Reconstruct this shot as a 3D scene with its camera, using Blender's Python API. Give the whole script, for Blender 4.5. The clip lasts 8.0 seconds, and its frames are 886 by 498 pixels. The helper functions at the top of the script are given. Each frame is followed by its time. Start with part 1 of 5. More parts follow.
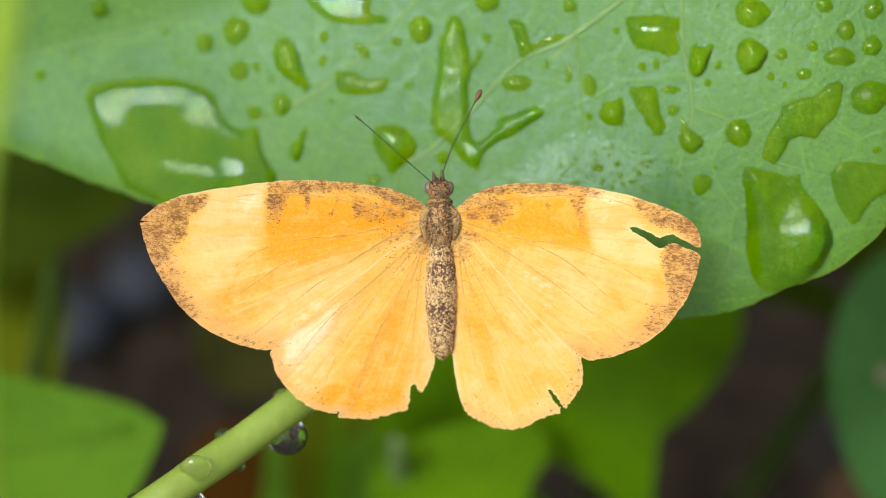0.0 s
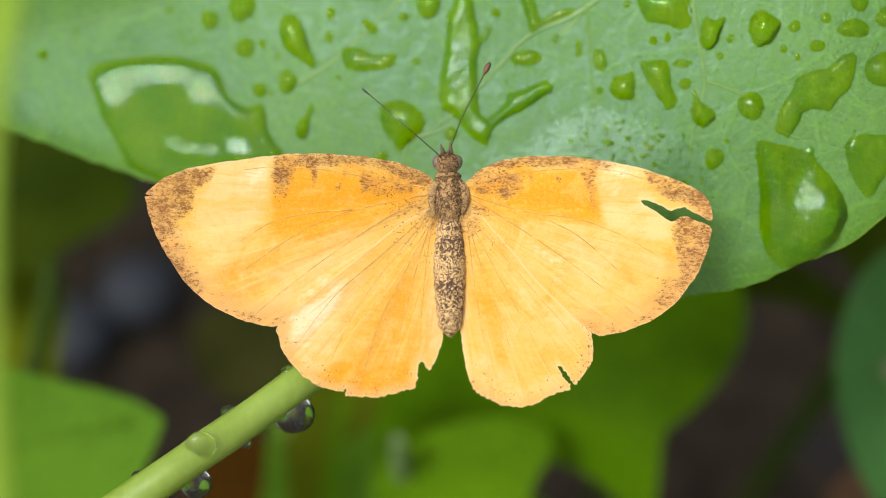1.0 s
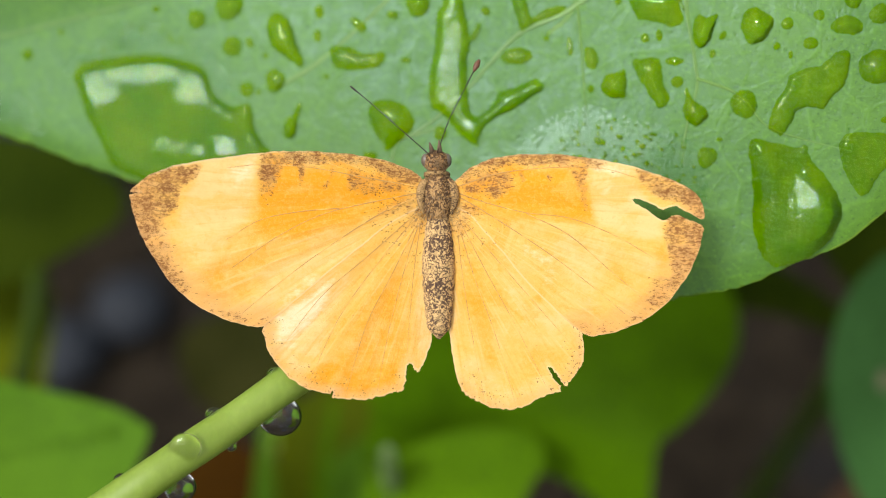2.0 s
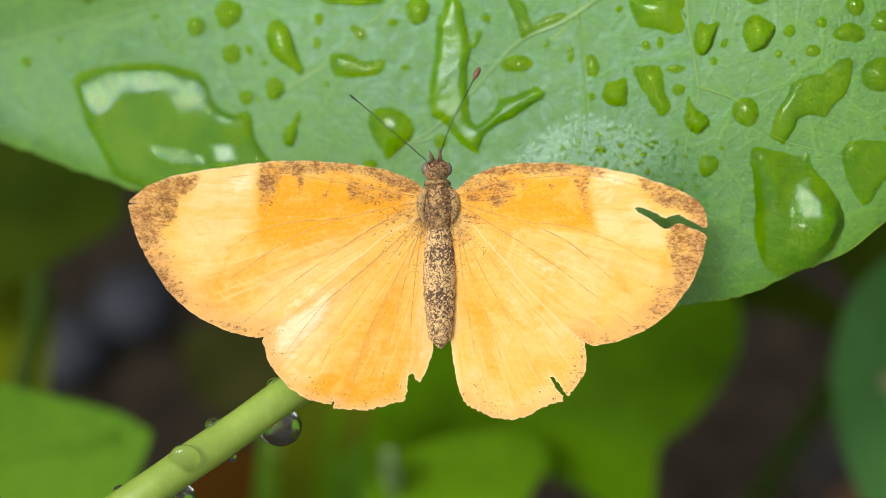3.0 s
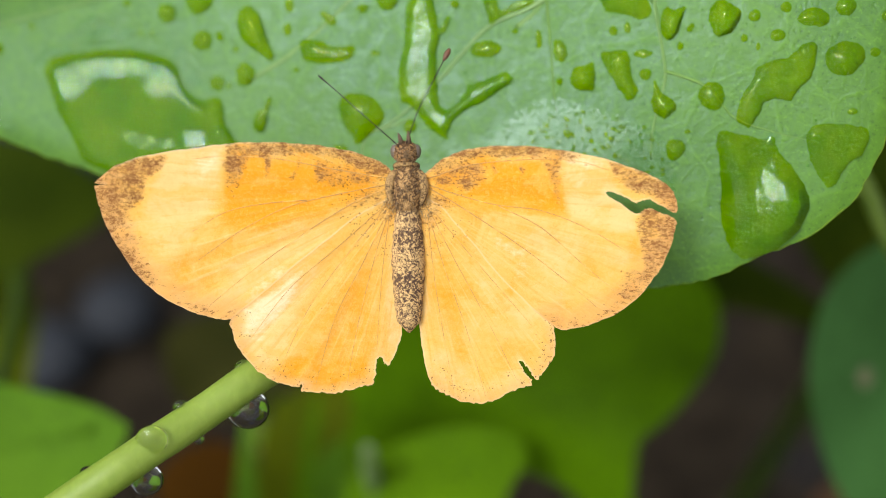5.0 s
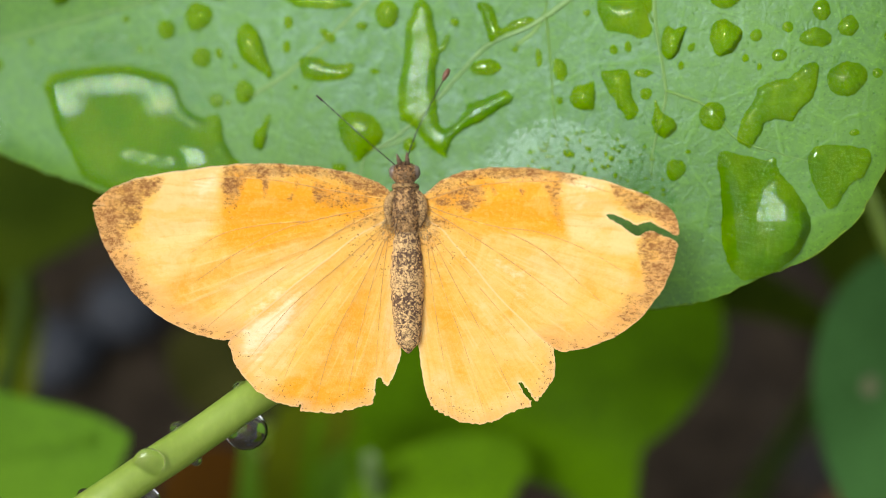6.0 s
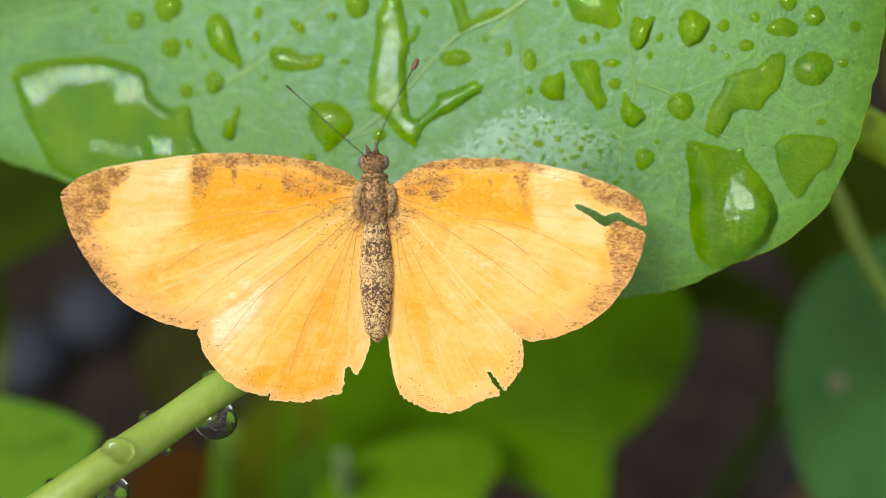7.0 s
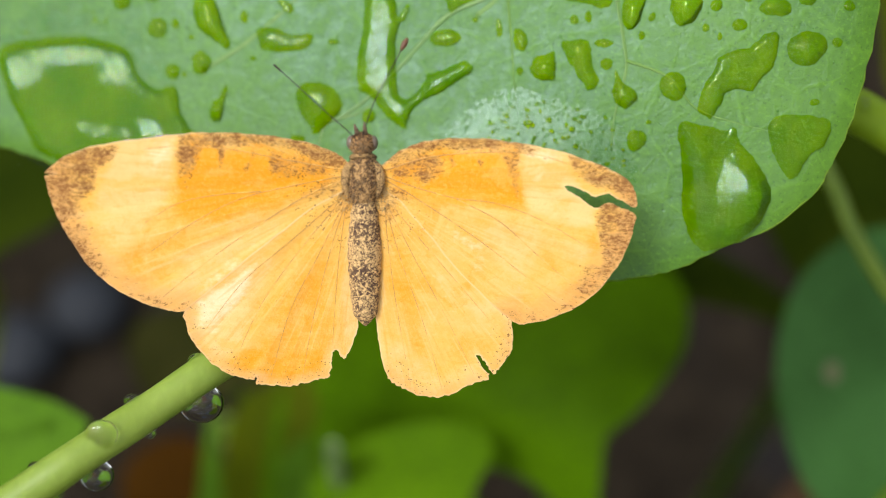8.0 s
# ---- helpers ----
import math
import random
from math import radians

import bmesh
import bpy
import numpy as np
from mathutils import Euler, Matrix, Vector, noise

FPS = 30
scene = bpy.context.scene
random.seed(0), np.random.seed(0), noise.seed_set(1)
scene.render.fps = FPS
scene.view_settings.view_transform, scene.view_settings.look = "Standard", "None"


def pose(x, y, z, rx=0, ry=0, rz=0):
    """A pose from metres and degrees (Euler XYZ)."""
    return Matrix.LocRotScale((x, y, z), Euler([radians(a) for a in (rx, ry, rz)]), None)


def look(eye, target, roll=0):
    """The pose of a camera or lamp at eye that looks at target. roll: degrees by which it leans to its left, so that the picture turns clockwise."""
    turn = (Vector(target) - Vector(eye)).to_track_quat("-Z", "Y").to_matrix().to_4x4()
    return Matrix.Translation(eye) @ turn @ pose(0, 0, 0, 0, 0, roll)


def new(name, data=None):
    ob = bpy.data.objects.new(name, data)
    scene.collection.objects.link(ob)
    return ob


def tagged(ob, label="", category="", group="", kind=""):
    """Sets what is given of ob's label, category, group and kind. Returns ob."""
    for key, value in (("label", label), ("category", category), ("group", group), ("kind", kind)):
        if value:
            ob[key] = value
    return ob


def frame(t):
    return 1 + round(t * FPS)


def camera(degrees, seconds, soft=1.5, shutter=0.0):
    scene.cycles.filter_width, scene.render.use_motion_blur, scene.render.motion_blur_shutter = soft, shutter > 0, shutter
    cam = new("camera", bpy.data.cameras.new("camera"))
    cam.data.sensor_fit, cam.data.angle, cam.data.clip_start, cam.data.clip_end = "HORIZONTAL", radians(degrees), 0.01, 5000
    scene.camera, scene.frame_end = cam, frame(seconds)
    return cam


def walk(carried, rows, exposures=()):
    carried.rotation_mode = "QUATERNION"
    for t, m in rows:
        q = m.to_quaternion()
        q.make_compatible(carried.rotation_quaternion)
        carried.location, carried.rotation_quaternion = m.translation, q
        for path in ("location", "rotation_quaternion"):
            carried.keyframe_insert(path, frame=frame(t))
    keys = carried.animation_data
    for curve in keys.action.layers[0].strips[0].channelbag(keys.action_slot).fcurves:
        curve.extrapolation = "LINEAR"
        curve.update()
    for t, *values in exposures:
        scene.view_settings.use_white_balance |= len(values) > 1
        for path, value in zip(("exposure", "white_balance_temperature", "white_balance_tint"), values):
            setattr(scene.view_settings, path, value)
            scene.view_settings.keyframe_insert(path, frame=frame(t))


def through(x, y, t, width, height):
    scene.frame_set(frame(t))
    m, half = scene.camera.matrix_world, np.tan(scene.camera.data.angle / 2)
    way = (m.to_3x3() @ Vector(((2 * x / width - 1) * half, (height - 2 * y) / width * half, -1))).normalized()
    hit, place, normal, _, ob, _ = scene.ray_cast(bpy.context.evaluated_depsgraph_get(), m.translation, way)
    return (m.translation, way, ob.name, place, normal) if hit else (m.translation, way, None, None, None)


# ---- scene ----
MM = 0.001
# The subject's own frame: x to the right, y up the tilted leaf, z out of it towards the camera.
T = pose(0, 0, 0.35, 30, 0, 0)


def eye(x, y, z, yaw, pitch, roll):
    """A camera pose in the subject's frame, from millimetres and degrees."""
    return T @ Matrix.Translation((x * MM, y * MM, z * MM)) @ Euler(
        (radians(pitch), radians(yaw), radians(roll)), "ZXY").to_matrix().to_4x4()


cam = camera(40.0, 8.0, soft=1.0)
cam.data.dof.use_dof = True
cam.data.dof.focus_distance = 0.0872
cam.data.dof.aperture_fstop = 15.0
walk(cam, [
    (0, eye(0.554, 4.864, 90.618, 0.648, -1.915, 0.109)),
    (0.3, eye(0.710, 3.511, 90.757, 0.496, -1.532, 0.149)),
    (0.5, eye(0.482, 2.712, 90.077, 0.554, -1.693, 0.048)),
    (0.6, eye(0.417, 2.484, 90.065, 0.685, -1.291, 0.149)),
    (0.8, eye(-0.076, 1.902, 89.703, 0.497, -0.733, 0.244)),
    (1, eye(-0.530, 1.385, 89.375, 0.415, -0.962, 0.084)),
    (1.2, eye(-0.320, 1.079, 89.327, 0.163, -0.616, 0.115)),
    (2.3, eye(-0.314, -0.398, 87.745, 0.047, 0.022, 0.112)),
    (2.5, eye(0.590, 0.209, 87.760, 0.417, -0.101, 0.058)),
    (2.8, eye(0.317, 0.794, 87.531, 0.182, -0.509, 0.001)),
    (3, eye(-0.091, 0.913, 87.620, 0.210, -0.263, 0.002)),
    (3.2, eye(-0.027, 0.623, 87.487, 0.109, -0.040, 0.069)),
    (3.5, eye(0.000, 0.001, 87.644, 0.000, 0.000, 0.000)),
    (3.8, eye(-0.031, -0.390, 87.732, -0.081, 0.027, 0.015)),
    (4, eye(0.049, -0.887, 87.692, -0.089, 0.142, 0.090)),
    (4.2, eye(0.192, -1.481, 87.534, -0.610, 0.457, 0.095)),
    (5.3, eye(1.865, -0.824, 87.995, -0.039, 0.126, -0.020)),
    (5.5, eye(1.717, -0.577, 87.835, 0.042, 0.114, 0.049)),
    (5.8, eye(1.956, 0.425, 87.841, 0.045, -0.150, -0.046)),
    (6, eye(2.284, 0.971, 87.568, 0.149, -0.122, 0.101)),
    (6.2, eye(2.630, 0.328, 87.508, 0.074, -0.081, 0.120)),
    (6.5, eye(3.080, -0.780, 86.981, -0.683, -0.014, 0.119)),
    (6.8, eye(2.606, -0.583, 87.487, -1.180, 0.120, 0.085)),
    (7, eye(2.399, -0.412, 87.702, -1.183, 0.235, 0.057)),
    (7.2, eye(2.446, -0.564, 87.764, -0.909, 0.352, 0.051)),
    (7.5, eye(2.395, -0.979, 87.555, -1.244, 0.276, 0.098)),
    (7.8, eye(2.851, -1.281, 87.303, -1.199, 0.227, 0.090)),
    (8, eye(2.998, -1.426, 86.595, -1.330, 0.030, 0.120)),
])

# ---- daylight: a veiled sky, brightest overhead, with the sun spread by cloud ----
world = bpy.data.worlds.new("sky")
scene.world = world
world.use_nodes = True
wn = world.node_tree.nodes
sky = wn.new("ShaderNodeTexSky")
sky.sky_type = "NISHITA"
sky.sun_disc = False
sun_way = (T.to_3x3() @ Vector((-0.45, 0.29, 0.845))).normalized()
sky.sun_elevation = math.asin(sun_way.z)
sky.sun_rotation = math.atan2(sun_way.x, sun_way.y)
sky.air_density, sky.dust_density = 1.0, 3.0
wn["Background"].inputs[1].default_value = 0.15
grey = wn.new("ShaderNodeHueSaturation")
grey.inputs["Saturation"].default_value = 0.3
world.node_tree.links.new(sky.outputs[0], grey.inputs["Color"])
world.node_tree.links.new(grey.outputs[0], wn["Background"].inputs[0])
sun = new("sun", bpy.data.lights.new("sun", "SUN"))
sun.data.energy, sun.data.angle, sun.data.color = 1.5, radians(18.0), (0.93, 0.96, 1.0)
sun.matrix_world = look(Vector((0, 0, 0)) + sun_way * 5, (0, 0, 0))
scene.view_settings.exposure = 0.59


# ---- materials ----
class Mat:
    """A node material with short calls."""

    def __init__(self, name):
        self.m = bpy.data.materials.new(name)
        self.m.use_nodes = True
        self.t = self.m.node_tree
        self.b = self.t.nodes["Principled BSDF"]
        self.out = self.t.nodes["Material Output"]
        self.co = self.t.nodes.new("ShaderNodeTexCoord").outputs["Object"]

    def link(self, a, b):
        self.t.links.new(a, b)

    def node(self, kind, **values):
        n = self.t.nodes.new(kind)
        for key, value in values.items():
            if key in n.inputs:
                n.inputs[key].default_value = value
        return n

    def noise(self, scale, detail=3.0, rough=0.55, stretch=None, distortion=0.0):
        n = self.node("ShaderNodeTexNoise", Scale=scale, Detail=detail, Roughness=rough, Distortion=distortion)
        if stretch:
            mp = self.t.nodes.new("ShaderNodeMapping")
            mp.inputs["Scale"].default_value = stretch
            self.link(self.co, mp.inputs[0])
            self.link(mp.outputs[0], n.inputs["Vector"])
        else:
            self.link(self.co, n.inputs["Vector"])
        return n.outputs["Fac"]

    def cells(self, scale, feature="DISTANCE_TO_EDGE", warp=0.0):
        n = self.node("ShaderNodeTexVoronoi", Scale=scale)
        n.feature = feature
        place = self.co
        if warp:
            bend = self.node("ShaderNodeTexNoise", Scale=scale * 0.8, Detail=2.0)
            self.link(self.co, bend.inputs["Vector"])
            shift = self.t.nodes.new("ShaderNodeVectorMath")
            shift.operation = "MULTIPLY_ADD"
            shift.inputs[1].default_value = (warp,) * 3
            self.link(bend.outputs["Color"], shift.inputs[0])
            self.link(self.co, shift.inputs[2])
            place = shift.outputs[0]
        self.link(place, n.inputs["Vector"])
        return n.outputs["Distance"]

    def attr(self, name):
        n = self.t.nodes.new("ShaderNodeAttribute")
        n.attribute_name = name
        return n.outputs["Fac"]

    def steps(self, fac, low, high, a=0.0, b=1.0):
        n = self.node("ShaderNodeMapRange")
        n.interpolation_type = "SMOOTHSTEP"
        for key, value in (("From Min", low), ("From Max", high), ("To Min", a), ("To Max", b)):
            if hasattr(value, "links"):
                self.link(value, n.inputs[key])
            else:
                n.inputs[key].default_value = value
        self.link(fac, n.inputs["Value"])
        return n.outputs["Result"]

    def calc(self, op, a, b):
        n = self.t.nodes.new("ShaderNodeMath")
        n.operation = op
        for k, value in enumerate((a, b)):
            if hasattr(value, "links"):
                self.link(value, n.inputs[k])
            else:
                n.inputs[k].default_value = value
        return n.outputs[0]

    def mix(self, fac, a, b, mode="MIX"):
        n = self.t.nodes.new("ShaderNodeMix")
        n.data_type, n.blend_type = "RGBA", mode
        for k, value in ((0, fac), (6, a), (7, b)):
            if hasattr(value, "links"):
                self.link(value, n.inputs[k])
            else:
                n.inputs[k].default_value = value if k == 0 else (*value, 1)
        return n.outputs[2]

    def bump(self, height, depth, strength=1.0):
        n = self.node("ShaderNodeBump", Strength=strength, Distance=depth)
        self.link(height, n.inputs["Height"])
        self.link(n.outputs[0], self.b.inputs["Normal"])

    def set(self, **values):
        for key, value in values.items():
            socket = self.b.inputs[key.replace("_", " ")]
            if hasattr(value, "links"):
                self.link(value, socket)
            else:
                socket.default_value = (*value, 1) if socket.type == "RGBA" else value
        return self.m


def leaf_material(name, dark, light, rough=0.42, cell=1500.0, relief=0.00006, through=0.15, gloss=0.6, bloom=(1.0, 1.0, 1.0)):
    m = Mat(name)
    broad = m.noise(45, 4)
    fine = m.noise(900, 4, 0.65)
    pores = m.cells(cell, "F1")
    net = m.cells(cell * 0.36, warp=0.0009)
    web = m.cells(cell * 0.12, warp=0.003)
    col = m.mix(m.steps(broad, 0.36, 0.64), dark, light)
    col = m.mix(m.steps(fine, 0.4, 0.7, 0.0, 0.4), col, tuple(v * 1.35 for v in light))
    speck = m.noise(3200, 3, 0.6)
    col = m.mix(m.steps(speck, 0.56, 0.7, 0.0, 0.5), col, tuple(v * 1.6 for v in light))
    col = m.mix(m.steps(speck, 0.42, 0.3, 0.0, 0.5), col, tuple(v * 0.55 for v in dark))
    col = m.mix(m.steps(net, 0.06, 0.0, 0.0, 0.13), col, tuple(v * 1.5 for v in light))
    col = m.mix(m.steps(web, 0.03, 0.0, 0.0, 0.2), col, tuple(v * 1.7 for v in light))
    dots = m.calc("MULTIPLY", m.steps(pores, 0.12, 0.05), m.steps(m.noise(500, 2), 0.5, 0.62))
    col = m.mix(m.calc("MULTIPLY", dots, 0.6), col, tuple(v * 0.3 for v in dark))
    m.bump(m.calc("ADD", m.calc("ADD", m.steps(net, 0.1, 0.0, 0.0, 0.12), m.steps(web, 0.04, 0.0, 0.0, 0.15)), m.calc("ADD", m.steps(pores, 0.0, 0.3, 0.0, 0.3), m.calc("MULTIPLY", fine, 1.3))), relief, 0.6)
    m.set(Base_Color=col, Roughness=m.steps(fine, 0.3, 0.7, rough - 0.06, rough + 0.1), Specular_IOR_Level=gloss, Specular_Tint=bloom)
    thin = m.node("ShaderNodeBsdfTranslucent")
    m.link(col, thin.inputs["Color"])
    both = m.node("ShaderNodeMixShader", Fac=through)
    m.link(m.b.outputs[0], both.inputs[1])
    m.link(thin.outputs[0], both.inputs[2])
    m.link(both.outputs[0], m.out.inputs[0])
    return m.m


LEAF = leaf_material("waxy_leaf", (0.060, 0.152, 0.004), (0.083, 0.186, 0.006), 0.43, gloss=0.5, relief=0.00009, bloom=(0.7, 0.94, 1.0))
# Lower leaves in shaded and lit greens: the light's share is in the colour.
BACK_LEAF = leaf_material("leaf_shade_tone", (0.036, 0.082, 0.001), (0.068, 0.150, 0.001), 0.6, gloss=0.03)
LEAF_LIT_TONE = leaf_material("leaf_lit_tone", (0.056, 0.132, 0.004), (0.080, 0.172, 0.008), 0.6, gloss=0.06)
# Lighter green for the lit patch painted over the lobed leaf.
LIT_PATCH_LEAF = leaf_material("leaf_lit_patch", (0.050, 0.112, 0.001), (0.080, 0.165, 0.002), 0.6, gloss=0.03)
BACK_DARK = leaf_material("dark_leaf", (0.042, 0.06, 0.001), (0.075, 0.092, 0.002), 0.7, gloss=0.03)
# Near-black green: the deep shade under the large leaf is in the colour.
DEEP_SHADE_TONE = leaf_material("leaf_deep_shade_tone", (0.013, 0.024, 0.001), (0.027, 0.042, 0.002), 0.7, gloss=0.02)
# Darker copy of the olive leaf; its shade is part of the colour.
OLIVE_SHADE_TONE = leaf_material("olive_leaf_shade_tone", (0.018, 0.020, 0.003), (0.036, 0.036, 0.008), 0.7, gloss=0.03)
BACK_BLUE = leaf_material("bluish_leaf", (0.023, 0.078, 0.011), (0.043, 0.126, 0.024), 0.55, gloss=0.18)
BLADE = leaf_material("yellow_blade", (0.20, 0.32, 0.02), (0.26, 0.38, 0.04), 0.6, gloss=0.1)


def stem_material(name, a, b, gloss=0.5):
    m = Mat(name)
    col = m.mix(m.steps(m.noise(160, 4), 0.3, 0.7), a, b)
    col = m.mix(m.steps(m.noise(1500, 4, 0.6, (1.0, 0.45, 1.0)), 0.45, 0.75, 0.0, 0.25), col, tuple(v * 1.3 for v in b))
    m.bump(m.noise(1500, 4), 0.00004, 0.4)
    return m.set(Base_Color=col, Roughness=0.5, Subsurface_Weight=0.15, Subsurface_Radius=(0.002, 0.003, 0.001), Specular_IOR_Level=gloss)


STEM = stem_material("petiole_green", (0.175, 0.255, 0.022), (0.23, 0.315, 0.042))
YOUNG = stem_material("young_shoot_green", (0.15, 0.25, 0.008), (0.20, 0.31, 0.012), 0.15)
CLIMBER = stem_material("climbing_stem_green", (0.10, 0.17, 0.014), (0.15, 0.225, 0.026), 0.3)
# Darkened copy of the stem green, with the lower plant's shade in it.
STEM_SHADE_TONE = stem_material("stalk_shade_tone", (0.016, 0.032, 0.002), (0.03, 0.055, 0.003), 0.08)
PALE_STEM = stem_material("pale_stalk_green", (0.085, 0.14, 0.035), (0.13, 0.195, 0.065), 0.4)
RIM = leaf_material("leaf_margin", (0.065, 0.155, 0.006), (0.115, 0.195, 0.012), 0.6, gloss=0.2)
FINE_VEIN = stem_material("side_vein_green", (0.085, 0.185, 0.018), (0.115, 0.225, 0.03), 0.4)
VEIN = stem_material("vein_green", (0.10, 0.205, 0.035), (0.14, 0.25, 0.055), 0.45)


def water_material(name, tint, ripple, scale=800, rough=0.03, sheen=1.0):
    """Water lying on the leaf: the leaf shows through it, and its skin mirrors the sky."""
    m = Mat(name)
    m.t.nodes.remove(m.b)
    clear = m.node("ShaderNodeBsdfTransparent")
    deep = m.steps(m.noise(420, 4, 0.6, (1.0, 0.6, 1.0), 0.8), 0.35, 0.68)
    m.link(m.mix(deep, tint, tuple(v * k for v, k in zip(tint, (0.74, 0.86, 0.6)))), clear.inputs["Color"])
    gloss = m.node("ShaderNodeBsdfGlossy", Roughness=rough)
    gloss.inputs["Color"].default_value = (0.86 * sheen, 0.98 * sheen, sheen, 1)
    bump = m.node("ShaderNodeBump", Strength=0.6, Distance=ripple)
    m.link(m.noise(scale, 3, 0.5), bump.inputs["Height"])
    m.link(bump.outputs[0], gloss.inputs["Normal"])
    fres = m.node("ShaderNodeFresnel", IOR=1.34)
    m.link(bump.outputs[0], fres.inputs["Normal"])
    both = m.node("ShaderNodeMixShader")
    m.link(fres.outputs[0], both.inputs[0])
    m.link(clear.outputs[0], both.inputs[1])
    m.link(gloss.outputs[0], both.inputs[2])
    m.link(both.outputs[0], m.out.inputs[0])
    return m.m


WATER = water_material("water_on_leaf", (0.94, 0.96, 0.02), 0.00008, sheen=0.58)
DEEP_WATER = water_material("deep_water_on_leaf", (0.88, 0.93, 0.001), 0.00003, sheen=0.62)
SMEAR = water_material("spread_water_on_leaf", (0.90, 0.96, 0.08), 0.00012, 800, 0.1, 0.65)
FILM = water_material("thin_water_film", (0.90, 0.97, 0.85), 0.00002, 1800, 0.27)
m = Mat("clear_water")
CLEAR = m.set(Base_Color=(0.97, 1.0, 0.97), Roughness=0.0, IOR=1.33, Transmission_Weight=1.0)

m = Mat("bead_water")
STEM_BEAD = m.set(Base_Color=(0.95, 1.0, 0.62), Roughness=0.0, IOR=1.33, Transmission_Weight=1.0)


def wing_material(name):
    m = Mat(name)
    rag = m.calc("MULTIPLY", m.calc("SUBTRACT", m.noise(700, 4, 0.65), 0.5), 0.9)
    strokes = m.noise(900, 4, 0.65, (0.45, 1.6, 1.0), 0.6)
    rag = m.calc("ADD", rag, m.calc("MULTIPLY", m.calc("SUBTRACT", strokes, 0.5), 0.8))
    pale = m.steps(m.calc("ADD", m.attr("pale"), rag), 0.1, 0.95)
    rich = m.steps(m.calc("ADD", m.attr("rich"), rag), 0.15, 0.85)
    dark = m.attr("dark")
    # streaks that fan out from the shoulder
    fan = m.node("ShaderNodeCombineXYZ")
    m.link(m.calc("MULTIPLY", m.attr("fan"), 34.0), fan.inputs[0])
    m.link(m.calc("MULTIPLY", m.attr("reach"), 0.16), fan.inputs[1])
    streak = m.node("ShaderNodeTexNoise", Scale=1.0, Detail=4.0, Roughness=0.6)
    m.link(fan.outputs[0], streak.inputs["Vector"])
    streaks = streak.outputs["Fac"]
    col = m.mix(m.steps(m.noise(260, 4, 0.6), 0.46, 0.64, 0.0, 0.5), (0.86, 0.475, 0.095), (0.90, 0.57, 0.20))
    col = m.mix(m.steps(m.noise(330, 5, 0.65, None, 0.6), 0.50, 0.64, 0.0, 0.65), col, (0.82, 0.37, 0.03))
    col = m.mix(m.calc("MULTIPLY", rich, 0.95), col, (0.86, 0.345, 0.008))
    col = m.mix(m.calc("MULTIPLY", pale, 0.72), col, (0.89, 0.61, 0.255))
    col = m.mix(m.steps(m.noise(520, 4, 0.6, (0.7, 1.0, 1.0), 0.8), 0.48, 0.64, 0.0, 0.6), col, (0.85, 0.45, 0.08))
    white = m.steps(m.calc("ADD", m.attr("white"), m.calc("MULTIPLY", rag, 1.5)), 0.25, 0.95)
    col = m.mix(m.calc("MULTIPLY", white, 0.75), col, (0.94, 0.79, 0.50))
    col = m.mix(m.calc("MULTIPLY", m.steps(streaks, 0.52, 0.68, 0.0, 0.38), m.calc("SUBTRACT", 1.0, m.calc("MULTIPLY", rich, 0.75))), col, (0.90, 0.62, 0.26))
    col = m.mix(m.steps(streaks, 0.47, 0.34, 0.0, 0.34), col, (0.80, 0.36, 0.03))
    grain = m.noise(3900, 4, 0.65, None, 0.9)
    col = m.mix(m.steps(grain, 0.45, 0.7, 0.0, 0.18), col, (0.93, 0.64, 0.27))
    col = m.mix(m.steps(grain, 0.45, 0.3, 0.0, 0.2), col, (0.70, 0.27, 0.015))
    col = m.mix(m.steps(m.attr("rim"), 0.16, 0.05, 0.0, 0.7), col, (0.88, 0.60, 0.28))
    flush = m.steps(m.calc("ADD", m.attr("flush"), m.calc("MULTIPLY", rag, 0.8)), 0.2, 1.0, 0.0, 0.6)
    col = m.mix(flush, col, (0.74, 0.37, 0.12))
    # dark scales in short blotchy streaks, crowded where the pattern is dark
    patch = m.noise(800, 4, 0.65)
    crowd = m.calc("ADD", dark, m.calc("MULTIPLY", m.calc("SUBTRACT", patch, 0.5), m.calc("MINIMUM", m.calc("MULTIPLY", dark, 2.4), 1.5)))
    blotch = m.noise(4500, 3, 0.6, (0.7, 1.4, 1.0), 0.8)
    start = m.calc("SUBTRACT", 0.735, m.calc("MULTIPLY", crowd, 0.25))
    crook = m.calc("ABSOLUTE", m.calc("SUBTRACT", m.noise(3300, 2, 0.5, (0.85, 1.3, 1.0), 0.8), 0.5), 0.0)
    breaks = m.calc("SUBTRACT", m.noise(3000, 2), 0.5)
    wide = m.calc("MULTIPLY", m.calc("ADD", m.calc("SUBTRACT", crowd, 0.5), m.calc("MULTIPLY", breaks, 1.4)), 0.06)
    fleck = m.calc("MAXIMUM", m.steps(blotch, start, m.calc("ADD", start, 0.05)), m.steps(crook, wide, m.calc("SUBTRACT", wide, 0.02), 0.0, 0.8))
    smudge = m.noise(1500, 4, 0.65, (0.7, 1.2, 1.0), 0.5)
    cloud = m.calc("MULTIPLY", m.steps(crowd, 0.4, 1.1), m.steps(smudge, 0.36, 0.62, 0.3, 0.85))
    tan = m.mix(cloud, col, (0.46, 0.235, 0.085))
    brown = m.mix(m.noise(900, 2), (0.16, 0.060, 0.016), (0.38, 0.155, 0.04))
    col = m.mix(m.calc("MULTIPLY", fleck, m.steps(smudge, 0.35, 0.6, 0.55, 0.92)), tan, brown)
